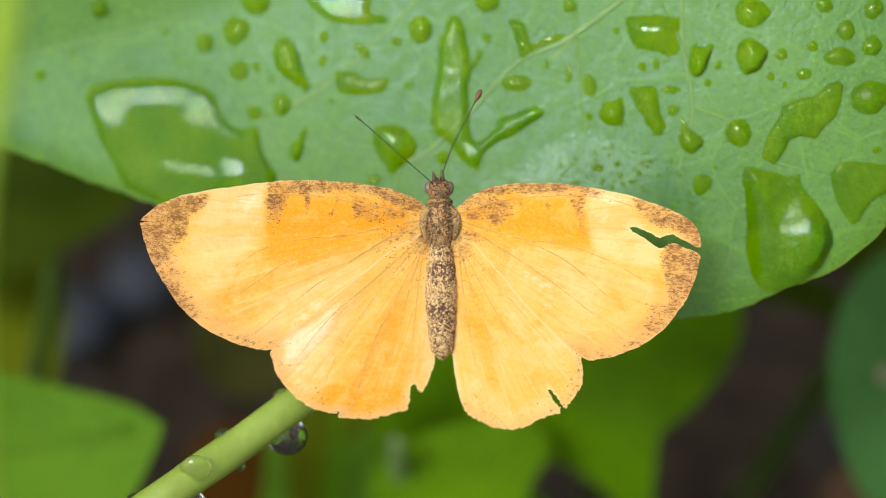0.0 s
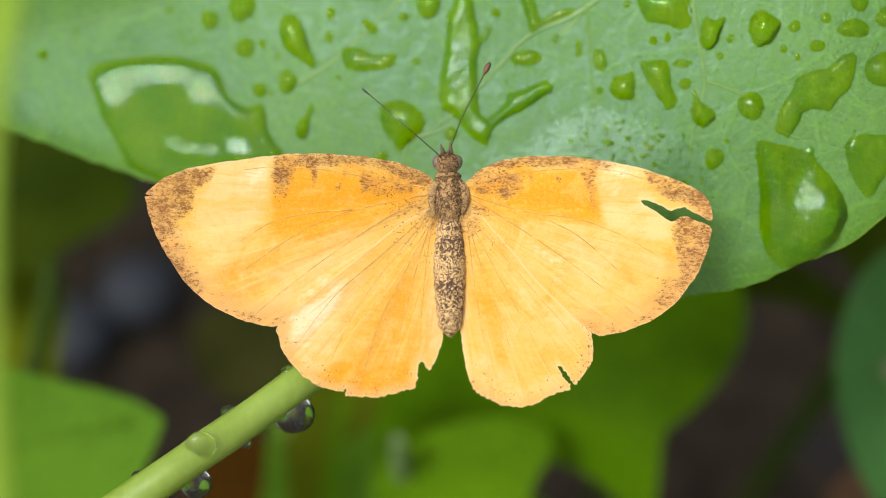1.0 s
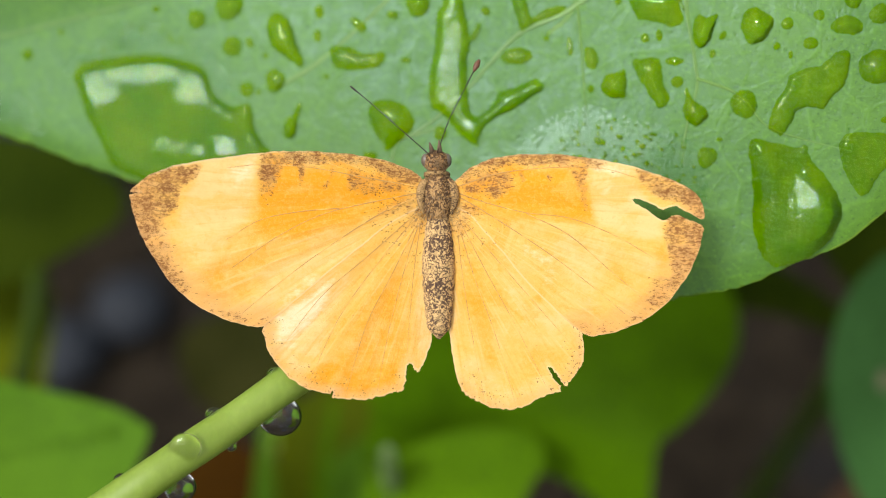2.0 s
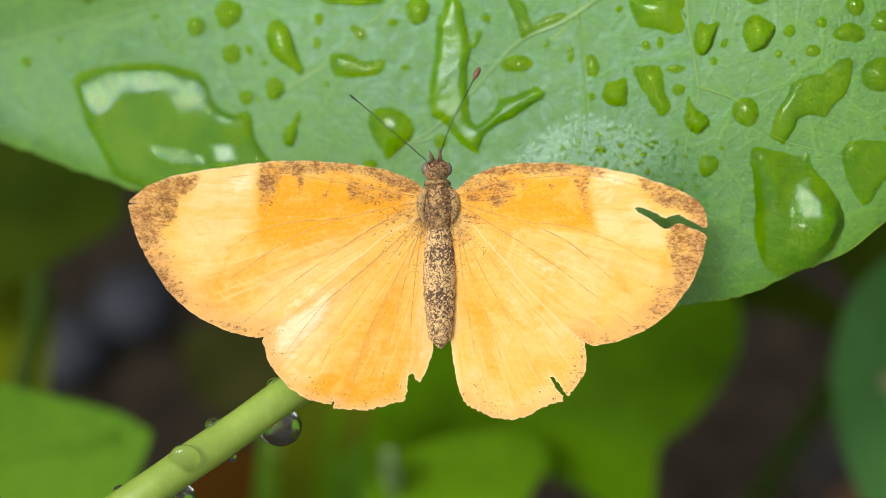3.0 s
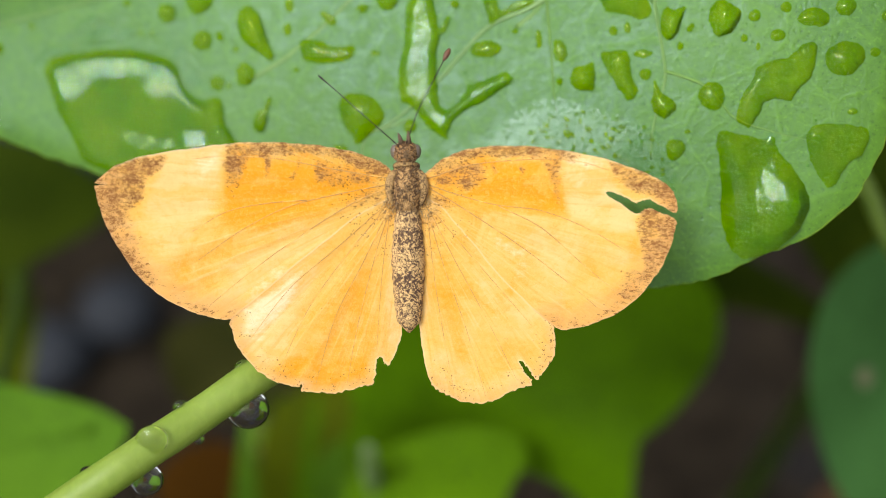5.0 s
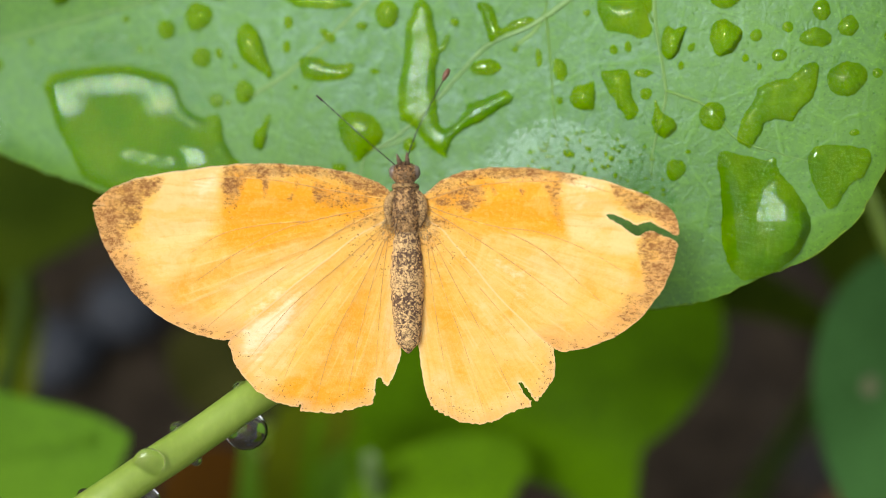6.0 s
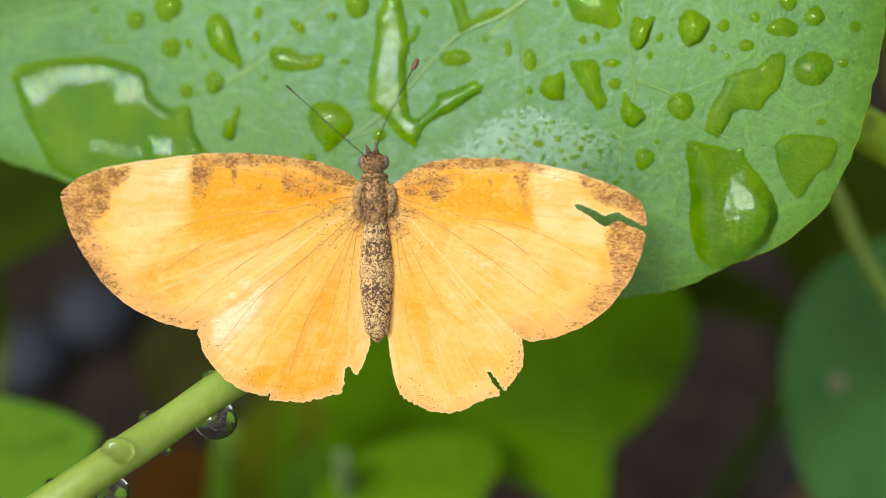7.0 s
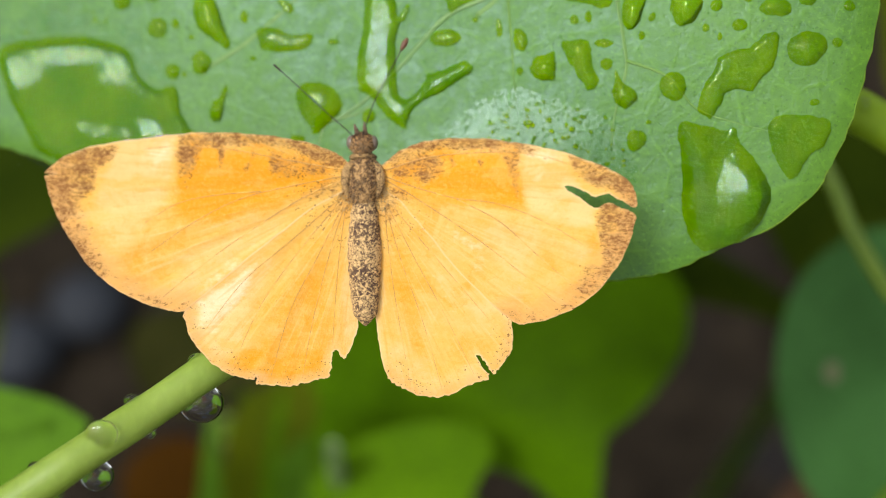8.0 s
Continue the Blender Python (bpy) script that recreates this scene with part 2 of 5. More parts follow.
    # single dark scales, scattered about the roots and along the hem
    spots = m.steps(m.cells(4400, "F1", 0.0004), m.steps(m.noise(1300, 2), 0.35, 0.62, 0.05, 0.44), 0.0, 0.0, 1.0)
    col = m.mix(m.calc("MULTIPLY", m.steps(spots, 0.25, 0.6), m.steps(m.calc("ADD", m.attr("dots"), m.calc("MULTIPLY", rag, 0.4)), 0.3, 0.7, 0.0, 0.85)), col, (0.17, 0.07, 0.02))
    m.bump(m.calc("ADD", m.calc("ADD", grain, m.calc("MULTIPLY", fleck, 0.3)), m.calc("MULTIPLY", streaks, 1.2)), 0.00008, 0.6)
    m.set(Base_Color=col, Roughness=0.65, Specular_IOR_Level=0.12)
    thin = m.node("ShaderNodeBsdfTranslucent")
    m.link(col, thin.inputs["Color"])
    both = m.node("ShaderNodeMixShader", Fac=0.15)
    m.link(m.b.outputs[0], both.inputs[1])
    m.link(thin.outputs[0], both.inputs[2])
    m.link(both.outputs[0], m.out.inputs[0])
    return m.m


WING = wing_material("wing_scales")


def scaly_material(name, dark, light, wide, scale=2600, bands=0.0, stretch=None):
    """Pale scales with crooked dark strokes between them, thicker in bands and patches."""
    m = Mat(name)
    strokes = m.calc("ABSOLUTE", m.calc("SUBTRACT", m.noise(scale, 2, 0.5, None, 0.8), 0.5), 0.0)
    broad = m.noise(520, 3, 0.6, stretch)
    grain = m.noise(6000, 3, 0.6)
    reach = m.calc("ADD", wide, m.calc("MULTIPLY", m.calc("SUBTRACT", broad, 0.5), bands))
    fac = m.steps(strokes, reach, m.calc("SUBTRACT", reach, 0.03))
    pale = m.mix(m.steps(grain, 0.35, 0.65), tuple(v * 0.72 for v in light), tuple(v * 1.12 for v in light))
    col = m.mix(m.calc("MULTIPLY", fac, m.steps(grain, 0.3, 0.6, 0.75, 0.97)), pale, dark)
    m.bump(m.calc("ADD", m.calc("MULTIPLY", strokes, 2.0), grain), 0.00006, 0.8)
    return m.set(Base_Color=col, Roughness=0.75, Specular_IOR_Level=0.1)


ABDOMEN = scaly_material("abdomen_scales", (0.060, 0.032, 0.026), (0.64, 0.41, 0.175), 0.066, 3600, 0.42, (0.22, 1.0, 0.3))
THORAX = scaly_material("thorax_fur", (0.065, 0.034, 0.018), (0.44, 0.255, 0.10), 0.075, 4000, 0.5, (1.0, 0.4, 1.0))
TEGULA = scaly_material("tan_scales", (0.070, 0.040, 0.024), (0.42, 0.255, 0.10), 0.06, 4000, 0.45)
HEAD = scaly_material("head_fur", (0.055, 0.030, 0.016), (0.40, 0.215, 0.08), 0.06, 3600, 0.45)
PALP = Mat("brown_bristle").set(Base_Color=(0.11, 0.065, 0.032), Roughness=0.7)
PALE_HAIR = Mat("pale_tan_hair").set(Base_Color=(0.52, 0.34, 0.14), Roughness=0.7)
HAIR = Mat("tan_hair").set(Base_Color=(0.27, 0.17, 0.08), Roughness=0.6)
m = Mat("wing_vein")
WING_VEIN = m.set(Base_Color=m.mix(m.steps(m.noise(900, 2), 0.46, 0.64), (0.54, 0.27, 0.065), (0.82, 0.46, 0.10)), Roughness=0.6)
DARK_HORN = Mat("dark_horn").set(Base_Color=(0.03, 0.018, 0.013), Roughness=0.6, Specular_IOR_Level=0.2)
RUST_HORN = Mat("rust_horn").set(Base_Color=(0.13, 0.05, 0.02), Roughness=0.5)
m = Mat("compound_eye")
EYE = m.set(Base_Color=m.mix(m.cells(9000), (0.13, 0.095, 0.07), (0.26, 0.20, 0.15)), Roughness=0.3)

m = Mat("damp_soil")
clods = m.noise(70, 6, 0.65)
col = m.mix(m.steps(clods, 0.3, 0.7), (0.013, 0.010, 0.007), (0.034, 0.026, 0.017))
col = m.mix(m.steps(m.noise(14, 3), 0.5, 0.7, 0.0, 0.6), col, (0.022, 0.022, 0.024))
m.bump(clods, 0.02, 0.8)
SOIL = m.set(Base_Color=col, Roughness=0.9, Specular_IOR_Level=0.02)
m = Mat("wet_stone")
STONE = m.set(Base_Color=m.mix(m.noise(60, 4), (0.010, 0.012, 0.015), (0.022, 0.025, 0.030)), Roughness=0.6, Specular_IOR_Level=0.15)
SPECK = Mat("dry_speck").set(Base_Color=(0.13, 0.13, 0.06), Roughness=0.8)
m = Mat("dead_leaf")
LITTER = m.set(Base_Color=m.mix(m.noise(80, 4), (0.030, 0.012, 0.001), (0.052, 0.021, 0.002)), Roughness=0.8, Specular_IOR_Level=0.02)

m = Mat("dry_tan_leaf")
DRY_LEAF = m.set(Base_Color=m.mix(m.noise(90, 4), (0.05, 0.027, 0.013), (0.09, 0.05, 0.026)), Roughness=0.8, Specular_IOR_Level=0.05)


# ---- building helpers ----
def part(name, bm, material, parent=None, label=""):
    """Links a bmesh as one mesh object, under a thing or a part where one is given."""
    me = bpy.data.meshes.new(name)
    bm.to_mesh(me)
    bm.free()
    for p in me.polygons:
        p.use_smooth = True
    me.materials.append(material)
    ob = new(name, me)
    if parent:
        ob.parent = parent
    if label:
        tagged(ob, label)
    return ob


def thing(name, label, category, group="", at=(0, 0, 0), kind=""):
    ob = new(name)
    ob.empty_display_size = 0.002
    ob.matrix_basis = T @ Matrix.Translation(Vector(at) * MM)
    return tagged(ob, label, category, group, kind)


def smooth_loop(points, per=4, sharp=0.0):
    """A closed curve through the points, with that many steps from each to the next."""
    pts = np.array(points, float)
    out = []
    n = len(pts)
    for i in range(n):
        a, b, c, d = pts[i - 1], pts[i], pts[(i + 1) % n], pts[(i + 2) % n]
        for k in range(per):
            u = k / per
            h = 0.5 * (2 * b + (c - a) * u + (2 * a - 5 * b + 4 * c - d) * u * u + (3 * b - a - 3 * c + d) * u ** 3)
            out.append(h * (1 - sharp) + (b + (c - b) * u) * sharp)
    return np.array(out)


def smooth_line(points, per=6):
    pts = np.array(points, float)
    pts = np.vstack([2 * pts[0] - pts[1], pts, 2 * pts[-1] - pts[-2]])
    out = []
    for i in range(1, len(pts) - 2):
        a, b, c, d = pts[i - 1: i + 3]
        for k in range(per):
            u = k / per
            out.append(0.5 * (2 * b + (c - a) * u + (2 * a - 5 * b + 4 * c - d) * u * u + (3 * b - a - 3 * c + d) * u ** 3))
    return np.array(out + [pts[-2]])


def far_from(points, line, closed=True):
    """Each point's distance from a polyline."""
    a = np.array(line, float)
    b = np.roll(a, -1, 0) if closed else a[1:]
    a = a if closed else a[:-1]
    best = np.full(len(points), 1e9)
    for p, q in zip(a, b):
        w = q - p
        u = np.clip(((points - p) @ w) / max(w @ w, 1e-12), 0, 1)
        best = np.minimum(best, np.linalg.norm(points - p - u[:, None] * w, axis=1))
    return best


def inside(points, loop):
    x, y = points[:, 0], points[:, 1]
    hit = np.zeros(len(points), bool)
    for (ax, ay), (bx, by) in zip(loop, np.roll(loop, -1, 0)):
        cross = (ay > y) != (by > y)
        hit ^= cross & (x < (bx - ax) * (y - ay) / ((by - ay) or 1e-12) + ax)
    return hit


def sheet(loop, gap):
    """Fills a closed flat outline with even triangles: the points, the faces, and each point's distance from the rim."""
    from mathutils.geometry import delaunay_2d_cdt
    lo, hi = loop.min(0), loop.max(0)
    rows = []
    for j, y in enumerate(np.arange(lo[1], hi[1], gap * 0.866)):
        xs = np.arange(lo[0] + (j % 2) * gap / 2, hi[0], gap)
        rows.append(np.stack([xs, np.full(len(xs), y)], 1))
    grid = np.concatenate(rows)
    grid = grid[inside(grid, loop)]
    if len(grid):
        grid = grid[far_from(grid, loop) > gap * 0.45]
    pts = np.vstack([loop, grid])
    n = len(loop)
    vs, _, fs, *_ = delaunay_2d_cdt([Vector(p) for p in pts], [(i, (i + 1) % n) for i in range(n)], [], 1, 1e-7)
    vs = np.array([tuple(v) for v in vs])
    return vs, fs, far_from(vs, loop)


def raised(vs, fs, zs, thick=0.0):
    """A bmesh from flat points and heights in mm; thick: with an underside so far below."""
    bm = bmesh.new()
    top = [bm.verts.new((x * MM, y * MM, z * MM)) for (x, y), z in zip(vs, zs)]
    made = []
    for f in fs:
        a, b, c = (vs[i] for i in f[:3])
        order = f if (b[0] - a[0]) * (c[1] - a[1]) - (b[1] - a[1]) * (c[0] - a[0]) > 0 else f[::-1]
        made.append(bm.faces.new([top[i] for i in order]))
    if thick:
        low = [bm.verts.new(v.co - Vector((0, 0, thick * MM))) for v in top]
        at = {v: w for v, w in zip(top, low)}
        rim = [e for e in bm.edges if len(e.link_faces) == 1]
        for e in rim:
            e.smooth = False
        for f in made:
            bm.faces.new([at[v] for v in reversed(f.verts)])
        for e in rim:
            a, b = e.verts
            face = e.link_faces[0]
            vl = list(face.verts)
            if vl[(vl.index(a) + 1) % len(vl)] != b:
                a, b = b, a
            bm.faces.new([b, a, at[a], at[b]])
            bm.edges.get((at[a], at[b])).smooth = False
    return bm


def tube(points, radii, sides=10, squash=1.0):
    """A round tube along points in mm, with its radius at each."""
    bm = bmesh.new()
    pts = [Vector(p) for p in points]
    rings = []
    up = Vector((0.13, 0.21, 0.97))
    for i, p in enumerate(pts):
        d = (pts[min(i + 1, len(pts) - 1)] - pts[max(i - 1, 0)]).normalized()
        s = d.cross(up).normalized()
        w = s.cross(d)
        r = radii[i] if hasattr(radii, "__len__") else radii
        rings.append([bm.verts.new((p + (s * math.cos(k * math.tau / sides) + w * squash * math.sin(k * math.tau / sides)) * r) * MM)
                      for k in range(sides)])
    for a, b in zip(rings, rings[1:]):
        for k in range(sides):
            bm.faces.new([a[k], b[k], b[(k + 1) % sides], a[(k + 1) % sides]])
    bm.faces.new(rings[0])
    bm.faces.new(rings[-1][::-1])
    return bm


def ball(center, size, seg=20, rings=12):
    bm = bmesh.new()
    bmesh.ops.create_uvsphere(bm, u_segments=seg, v_segments=rings, radius=1)
    for v in bm.verts:
        v.co = Vector((center[k] + v.co[k] * size[k] for k in range(3))) * MM
    return bm


# a side vein across the leaf's far corner, past which the blade turns up
FOLD_A, FOLD_AT = [(-38.26, 18.35), (-27.06, 20.50)]
FOLD_WAY = Vector((FOLD_A[1] - FOLD_AT[1], FOLD_AT[0] - FOLD_A[0])).normalized()


def leaf_height(x, y):
    """The large leaf's surface: it leans to the left, with a soft swell and the turned-up corner."""
    past = FOLD_WAY[0] * (x - FOLD_AT[0]) + FOLD_WAY[1] * (y - FOLD_AT[1])
    past = 0.5 * (past + math.sqrt(past * past + 0.3))
    return -8.3 + 0.24 * x + 0.25 * math.sin(x * 0.16 + 0.4) * math.cos(y * 0.2) + 0.2 * past


leaf_heights = np.vectorize(leaf_height)


# ---- ground ----
def build_ground():
    bm = bmesh.new()
    n, size = 60, 400.0
    vs = {}
    for i in range(n + 1):
        for j in range(n + 1):
            u, v = 2 * i / n - 1, 2 * j / n - 1
            x, y = (abs(w) ** 5 * math.copysign(size, w) + w * 0.6 for w in (u, v))
            z = 0.012 * noise.noise((x * 9, y * 9, 0)) if max(abs(x), abs(y)) < 2 else 0.0
            vs[i, j] = bm.verts.new((x, y, z))
    for i in range(n):
        for j in range(n):
            bm.faces.new([vs[i, j], vs[i + 1, j], vs[i + 1, j + 1], vs[i, j + 1]])
    ob = part("ground", bm, SOIL)
    tagged(ob, "dark damp brown soil under the plants", "ground", kind="structure")


build_ground()


# ---- the large wet leaf ----
def build_leaf():
    leaf = thing("vine_leaf", "broad wet green leaf with pale veins on a green petiole", "leaf")
    loop = smooth_loop([(-41.50, 10.62), (-38.26, 9.57), (-35.08, 8.53), (-31.94, 7.26), (-28.84, 6.26), (-26.05, 5.36), (-21.30, 3.57), (-15.45, 1.44), (-8.37, -0.86), (-3.78, -1.30), (-1.97, 0.05), (-0.18, -1.51), (4.23, -3.70), (9.39, -4.83), (13.60, -4.77), (16.28, -4.27), (17.71, -3.79), (20.13, -3.38), (21.73, -3.03), (23.52, -2.39), (25.68, -1.21), (27.62, -0.46), (29.54, 0.45), (31.06, 1.89), (32.34, 3.11), (33.09, 4.54), (33.91, 6.56), (34.81, 8.99), (35.55, 11.81), (36.14, 15.44), (36.36, 17.86), (36.10, 22.73), (32.94, 29.06), (27.62, 35.70), (17.71, 40.91), (2.92, 44.26), (-15.45, 44.46), (-34.03, 41.62), (-49.23, 35.07), (-58.40, 26.60), (-56.65, 18.36), (-49.23, 13.06)], 6)
    k = np.arange(len(loop))
    loop = loop + 0.07 * np.stack([np.sin(k * 1.3) + np.sin(k * 0.37), np.cos(k * 1.9)], 1)
    vs, fs, rim = sheet(loop, 0.9)
    part("blade", raised(vs, fs, leaf_heights(vs[:, 0], vs[:, 1]) - 0.5 * np.exp(-rim / 0.9), 0.25), LEAF, leaf)
    edge = [(x, y, leaf_height(x, y) - 0.55) for x, y in loop[::2]]
    ragged = [0.075 + 0.05 * noise.noise((x * 0.7, y * 0.7, 5)) + 0.04 * noise.noise((x * 3, y * 3, 5)) for x, y, z in edge + edge[:1]]
    part("margin", tube(edge + edge[:1], ragged, 6), RIM, leaf, "yellowish green leaf margin")
    veins = [
        [(-1.97, 0.05), (-4.60, 3.40), (-4.23, 8.06), (-2.69, 9.01), (-0.85, 10.27), (1.64, 12.57), (3.36, 14.47), (5.77, 16.81), (9.71, 18.55), (15.25, 22.75), (20.13, 27.96)],
        [(7.69, 16.43), (9.82, 18.73), (10.24, 24.35), (9.82, 30.46)],
        [(10.03, 18.72), (10.37, 14.80), (10.66, 10.45), (11.30, 6.10)],
        [(-1.97, 0.05), (-6.52, 5.03), (-14.02, 12.96), (-10.23, 15.12), (-5.60, 19.02), (-1.07, 23.72), (3.36, 30.08)],
        [(17.91, 21.32), (18.03, 17.91), (18.60, 14.06), (18.72, 11.93), (17.91, 8.55), (17.71, 6.00)],
        [(18.72, 12.78), (21.73, 11.42), (23.71, 9.05), (26.45, 7.95), (29.54, 7.05)],
        [(17.91, 17.91), (16.07, 21.42), (14.43, 25.38)],
        [(-44.78, 17.09), (-38.26, 18.35), (-32.98, 19.34), (-27.06, 20.50), (-21.79, 21.51)],
        [(-4.23, 8.60), (-1.07, 9.42), (0.71, 11.16)],
    ]
    for n, pts in enumerate(veins):
        line = smooth_line(pts, 8)
        if n == 3:
            line = smooth_line(pts[2:], 8)
        main = n in (0, 4)
        wide = 0.25 if main else 0.2
        full = [(x, y, leaf_height(x, y) + (0.01 if n in (0, 4) else -0.005)) for x, y in line]
        part("vein", tube(full, np.linspace(wide * (0.25 if n == 0 else 1), wide * (1 if n == 0 else 0.8 if n in (3, 7) else 0.25), len(full)), 8, 0.2 if main else 0.1), VEIN if main else FINE_VEIN, leaf, "pale raised leaf vein" if main else "faint side vein of the leaf")
    run = [(-1.97, -0.18, -8.6), (-6.23, -6.44, -5.5), (-11.78, -10.11, -2.0), (-15.71, -12.86, 0.0), (-18.62, -14.78, 1.6), (-22.16, -17.21, 3.0), (-28.29, -21.38, 3.0), (-40.17, -29.63, -5.0), (-82.53, -65.73, -60.0), (-82.53, -200.32, -293.11)]
    line = smooth_line(run, 8)
    part("petiole", tube(line, 1.34 + 0.02 * np.sin(np.arange(len(line)) * 0.5), 20), STEM, leaf, "smooth pale green petiole")


build_leaf()


# ---- water on the leaf ----
def water_drop(loop, height, label, cap=9.0, gap=0.0, ripple=0.0, wave=2.6, material=WATER, faces=(), power=1.65, streaks=()):
    """A drop of water with a rounded rim, lying on the leaf."""
    loop = np.array(loop)
    if np.ptp(loop, axis=0).max() > 1.2:
        fret = np.array([[noise.noise((x * 1.7, y * 1.7, 2)) + 0.5 * noise.noise((x * 4, y * 4, 3)) + 0.3 * noise.noise((x * 9, y * 9, 5)), noise.noise((x * 1.7, y * 1.7, 12)) + 0.5 * noise.noise((x * 4, y * 4, 13)) + 0.3 * noise.noise((x * 9, y * 9, 15))] for x, y in loop])
        loop = loop + 0.13 * fret
    c = loop.mean(0)
    size = np.ptp(loop, axis=0).max()
    vs, fs, rim = sheet(loop - c, gap or max(0.12, size / 16))
    reach = min(rim.max(), cap)
    u = np.clip(rim / reach, 0, 1)
    base = leaf_heights(vs[:, 0] + c[0], vs[:, 1] + c[1])
    foot = leaf_height(*c)
    swell = np.array([noise.noise((x / wave, y / wave, c[0])) for x, y in vs + c]) if ripple else 0.0
    crown = height * 0.62
    top = crown * (1 - (1 - u) ** power) + ripple * swell * u
    # where the skin leans or is ruffled: centre, half sizes, slopes, ruffle
    for cx, cy, rx, ry, sx, sy, rough in faces:
        dx, dy = vs[:, 0] + c[0] - cx, vs[:, 1] + c[1] - cy
        fine = np.array([noise.noise((x / (0.3 + 0.55 * rx), y / (0.15 + 0.3 * ry), 3.0)) + 0.5 * noise.noise((x / (0.2 + 0.25 * rx), y / (0.1 + 0.2 * ry), 8.0)) for x, y in zip(dx, dy)])
        near = np.exp(-(dx / (1.6 * rx)) ** 4 - (dy / (1.6 * ry)) ** 4)
        lean_x, lean_y = dx / (1 + (dx / rx) ** 4) ** 0.25, dy / (1 + (dy / ry) ** 4) ** 0.25
        top = top + np.clip(u * 1.5, 0, 1) * near * (sx * lean_x + sy * lean_y + rough * fine)
    # where the skin is combed into slanting ripples: centre, half sizes, slopes
    for cx, cy, rx, ry, sx, sy in streaks:
        dx, dy = vs[:, 0] + c[0] - cx, vs[:, 1] + c[1] - cy
        near = np.exp(-(dx / (1.3 * rx)) ** 4 - (dy / (1.3 * ry)) ** 4)
        wander = np.array([noise.noise((x / 1.6, y / 0.8, 5.0)) for x, y in zip(dx, dy)])
        run = (dx + dy * sy / sx) / 1.25 + 0.3 * wander
        top = top + np.clip(u * 1.5, 0, 1) * near * sx * 1.25 * (run % 1.0 - 0.5)
    ob = part("water_drop", raised(vs, fs, base - foot + 0.03 + np.maximum(top, 0.4 * crown * (1 - (1 - u) ** power))), material)
    ob.matrix_basis = T @ Matrix.Translation((c[0] * MM, c[1] * MM, foot * MM))
    return tagged(ob, label, "water drop", "water drops on the leaf")


def water_film(loop, wave):
    """A very thin, ruffled film of water with dry gaps, drying away towards its rim."""
    c = loop.mean(0)
    vs, fs, rim = sheet(loop - c, 0.085)
    wet = np.array([noise.noise((x / wave, y / wave, 4.0)) + 0.6 * noise.noise((x * 2.1 / wave, y * 2.1 / wave, 9.0)) for x, y in vs])
    wet = wet + 0.6 * np.clip(rim / 1.6, 0, 1) - 0.1
    fs = [f for f in fs if wet[list(f)].mean() > 0]
    ruffle = np.array([noise.noise((x * 1.3 / wave, y * 1.3 / wave, 6.0)) for x, y in vs])
    heights = leaf_heights(vs[:, 0] + c[0], vs[:, 1] + c[1]) - leaf_height(*c) + 0.03 + 0.02 * np.clip(wet, 0, 0.4) + 0.004 * ruffle
    ob = part("water_film", raised(vs, fs, heights), FILM)
    ob.matrix_basis = T @ Matrix.Translation((c[0] * MM, c[1] * MM, leaf_height(*c) * MM))
    tagged(ob, "thin ruffled film of water drying on the leaf", "water film", kind="stuff")


def water_specks(loop, count, seed):
    """Small ragged specks of water, left standing in a drying film."""
    rnd = random.Random(seed)
    lo, hi = loop.min(0), loop.max(0)
    bm = bmesh.new()
    made = 0
    while made < count:
        x, y = rnd.uniform(lo[0], hi[0]), rnd.uniform(lo[1], hi[1])
        if not inside(np.array([[x, y]]), loop)[0]:
            continue
        made += 1
        r, turn, n = rnd.uniform(0.06, 0.24), rnd.uniform(0, math.tau), 12
        out = [r * rnd.uniform(0.55, 1.25) for _ in range(n)]
        long = rnd.uniform(0.4, 0.9)
        rings = []
        for a, h in ((1.0, 0.0), (0.75, 0.3), (0.35, 0.42)):
            ring = []
            for k in range(n):
                u, v = out[k] * a * math.cos(k * math.tau / n), out[k] * a * long * math.sin(k * math.tau / n)
                px, py = x + u * math.cos(turn) - v * math.sin(turn), y + u * math.sin(turn) + v * math.cos(turn)
                ring.append(bm.verts.new((px * MM, py * MM, (leaf_height(px, py) + 0.05 + r * h) * MM)))
            rings.append(ring)
        for a, b in zip(rings, rings[1:]):
            for k in range(n):
                bm.faces.new([a[k], a[(k + 1) % n], b[(k + 1) % n], b[k]])
        bm.faces.new(rings[-1])
    ob = part("water_specks", bm, WATER)
    ob.matrix_basis = T.copy()
    tagged(ob, "ragged specks of water in a drying film on the leaf", "water", kind="stuff")


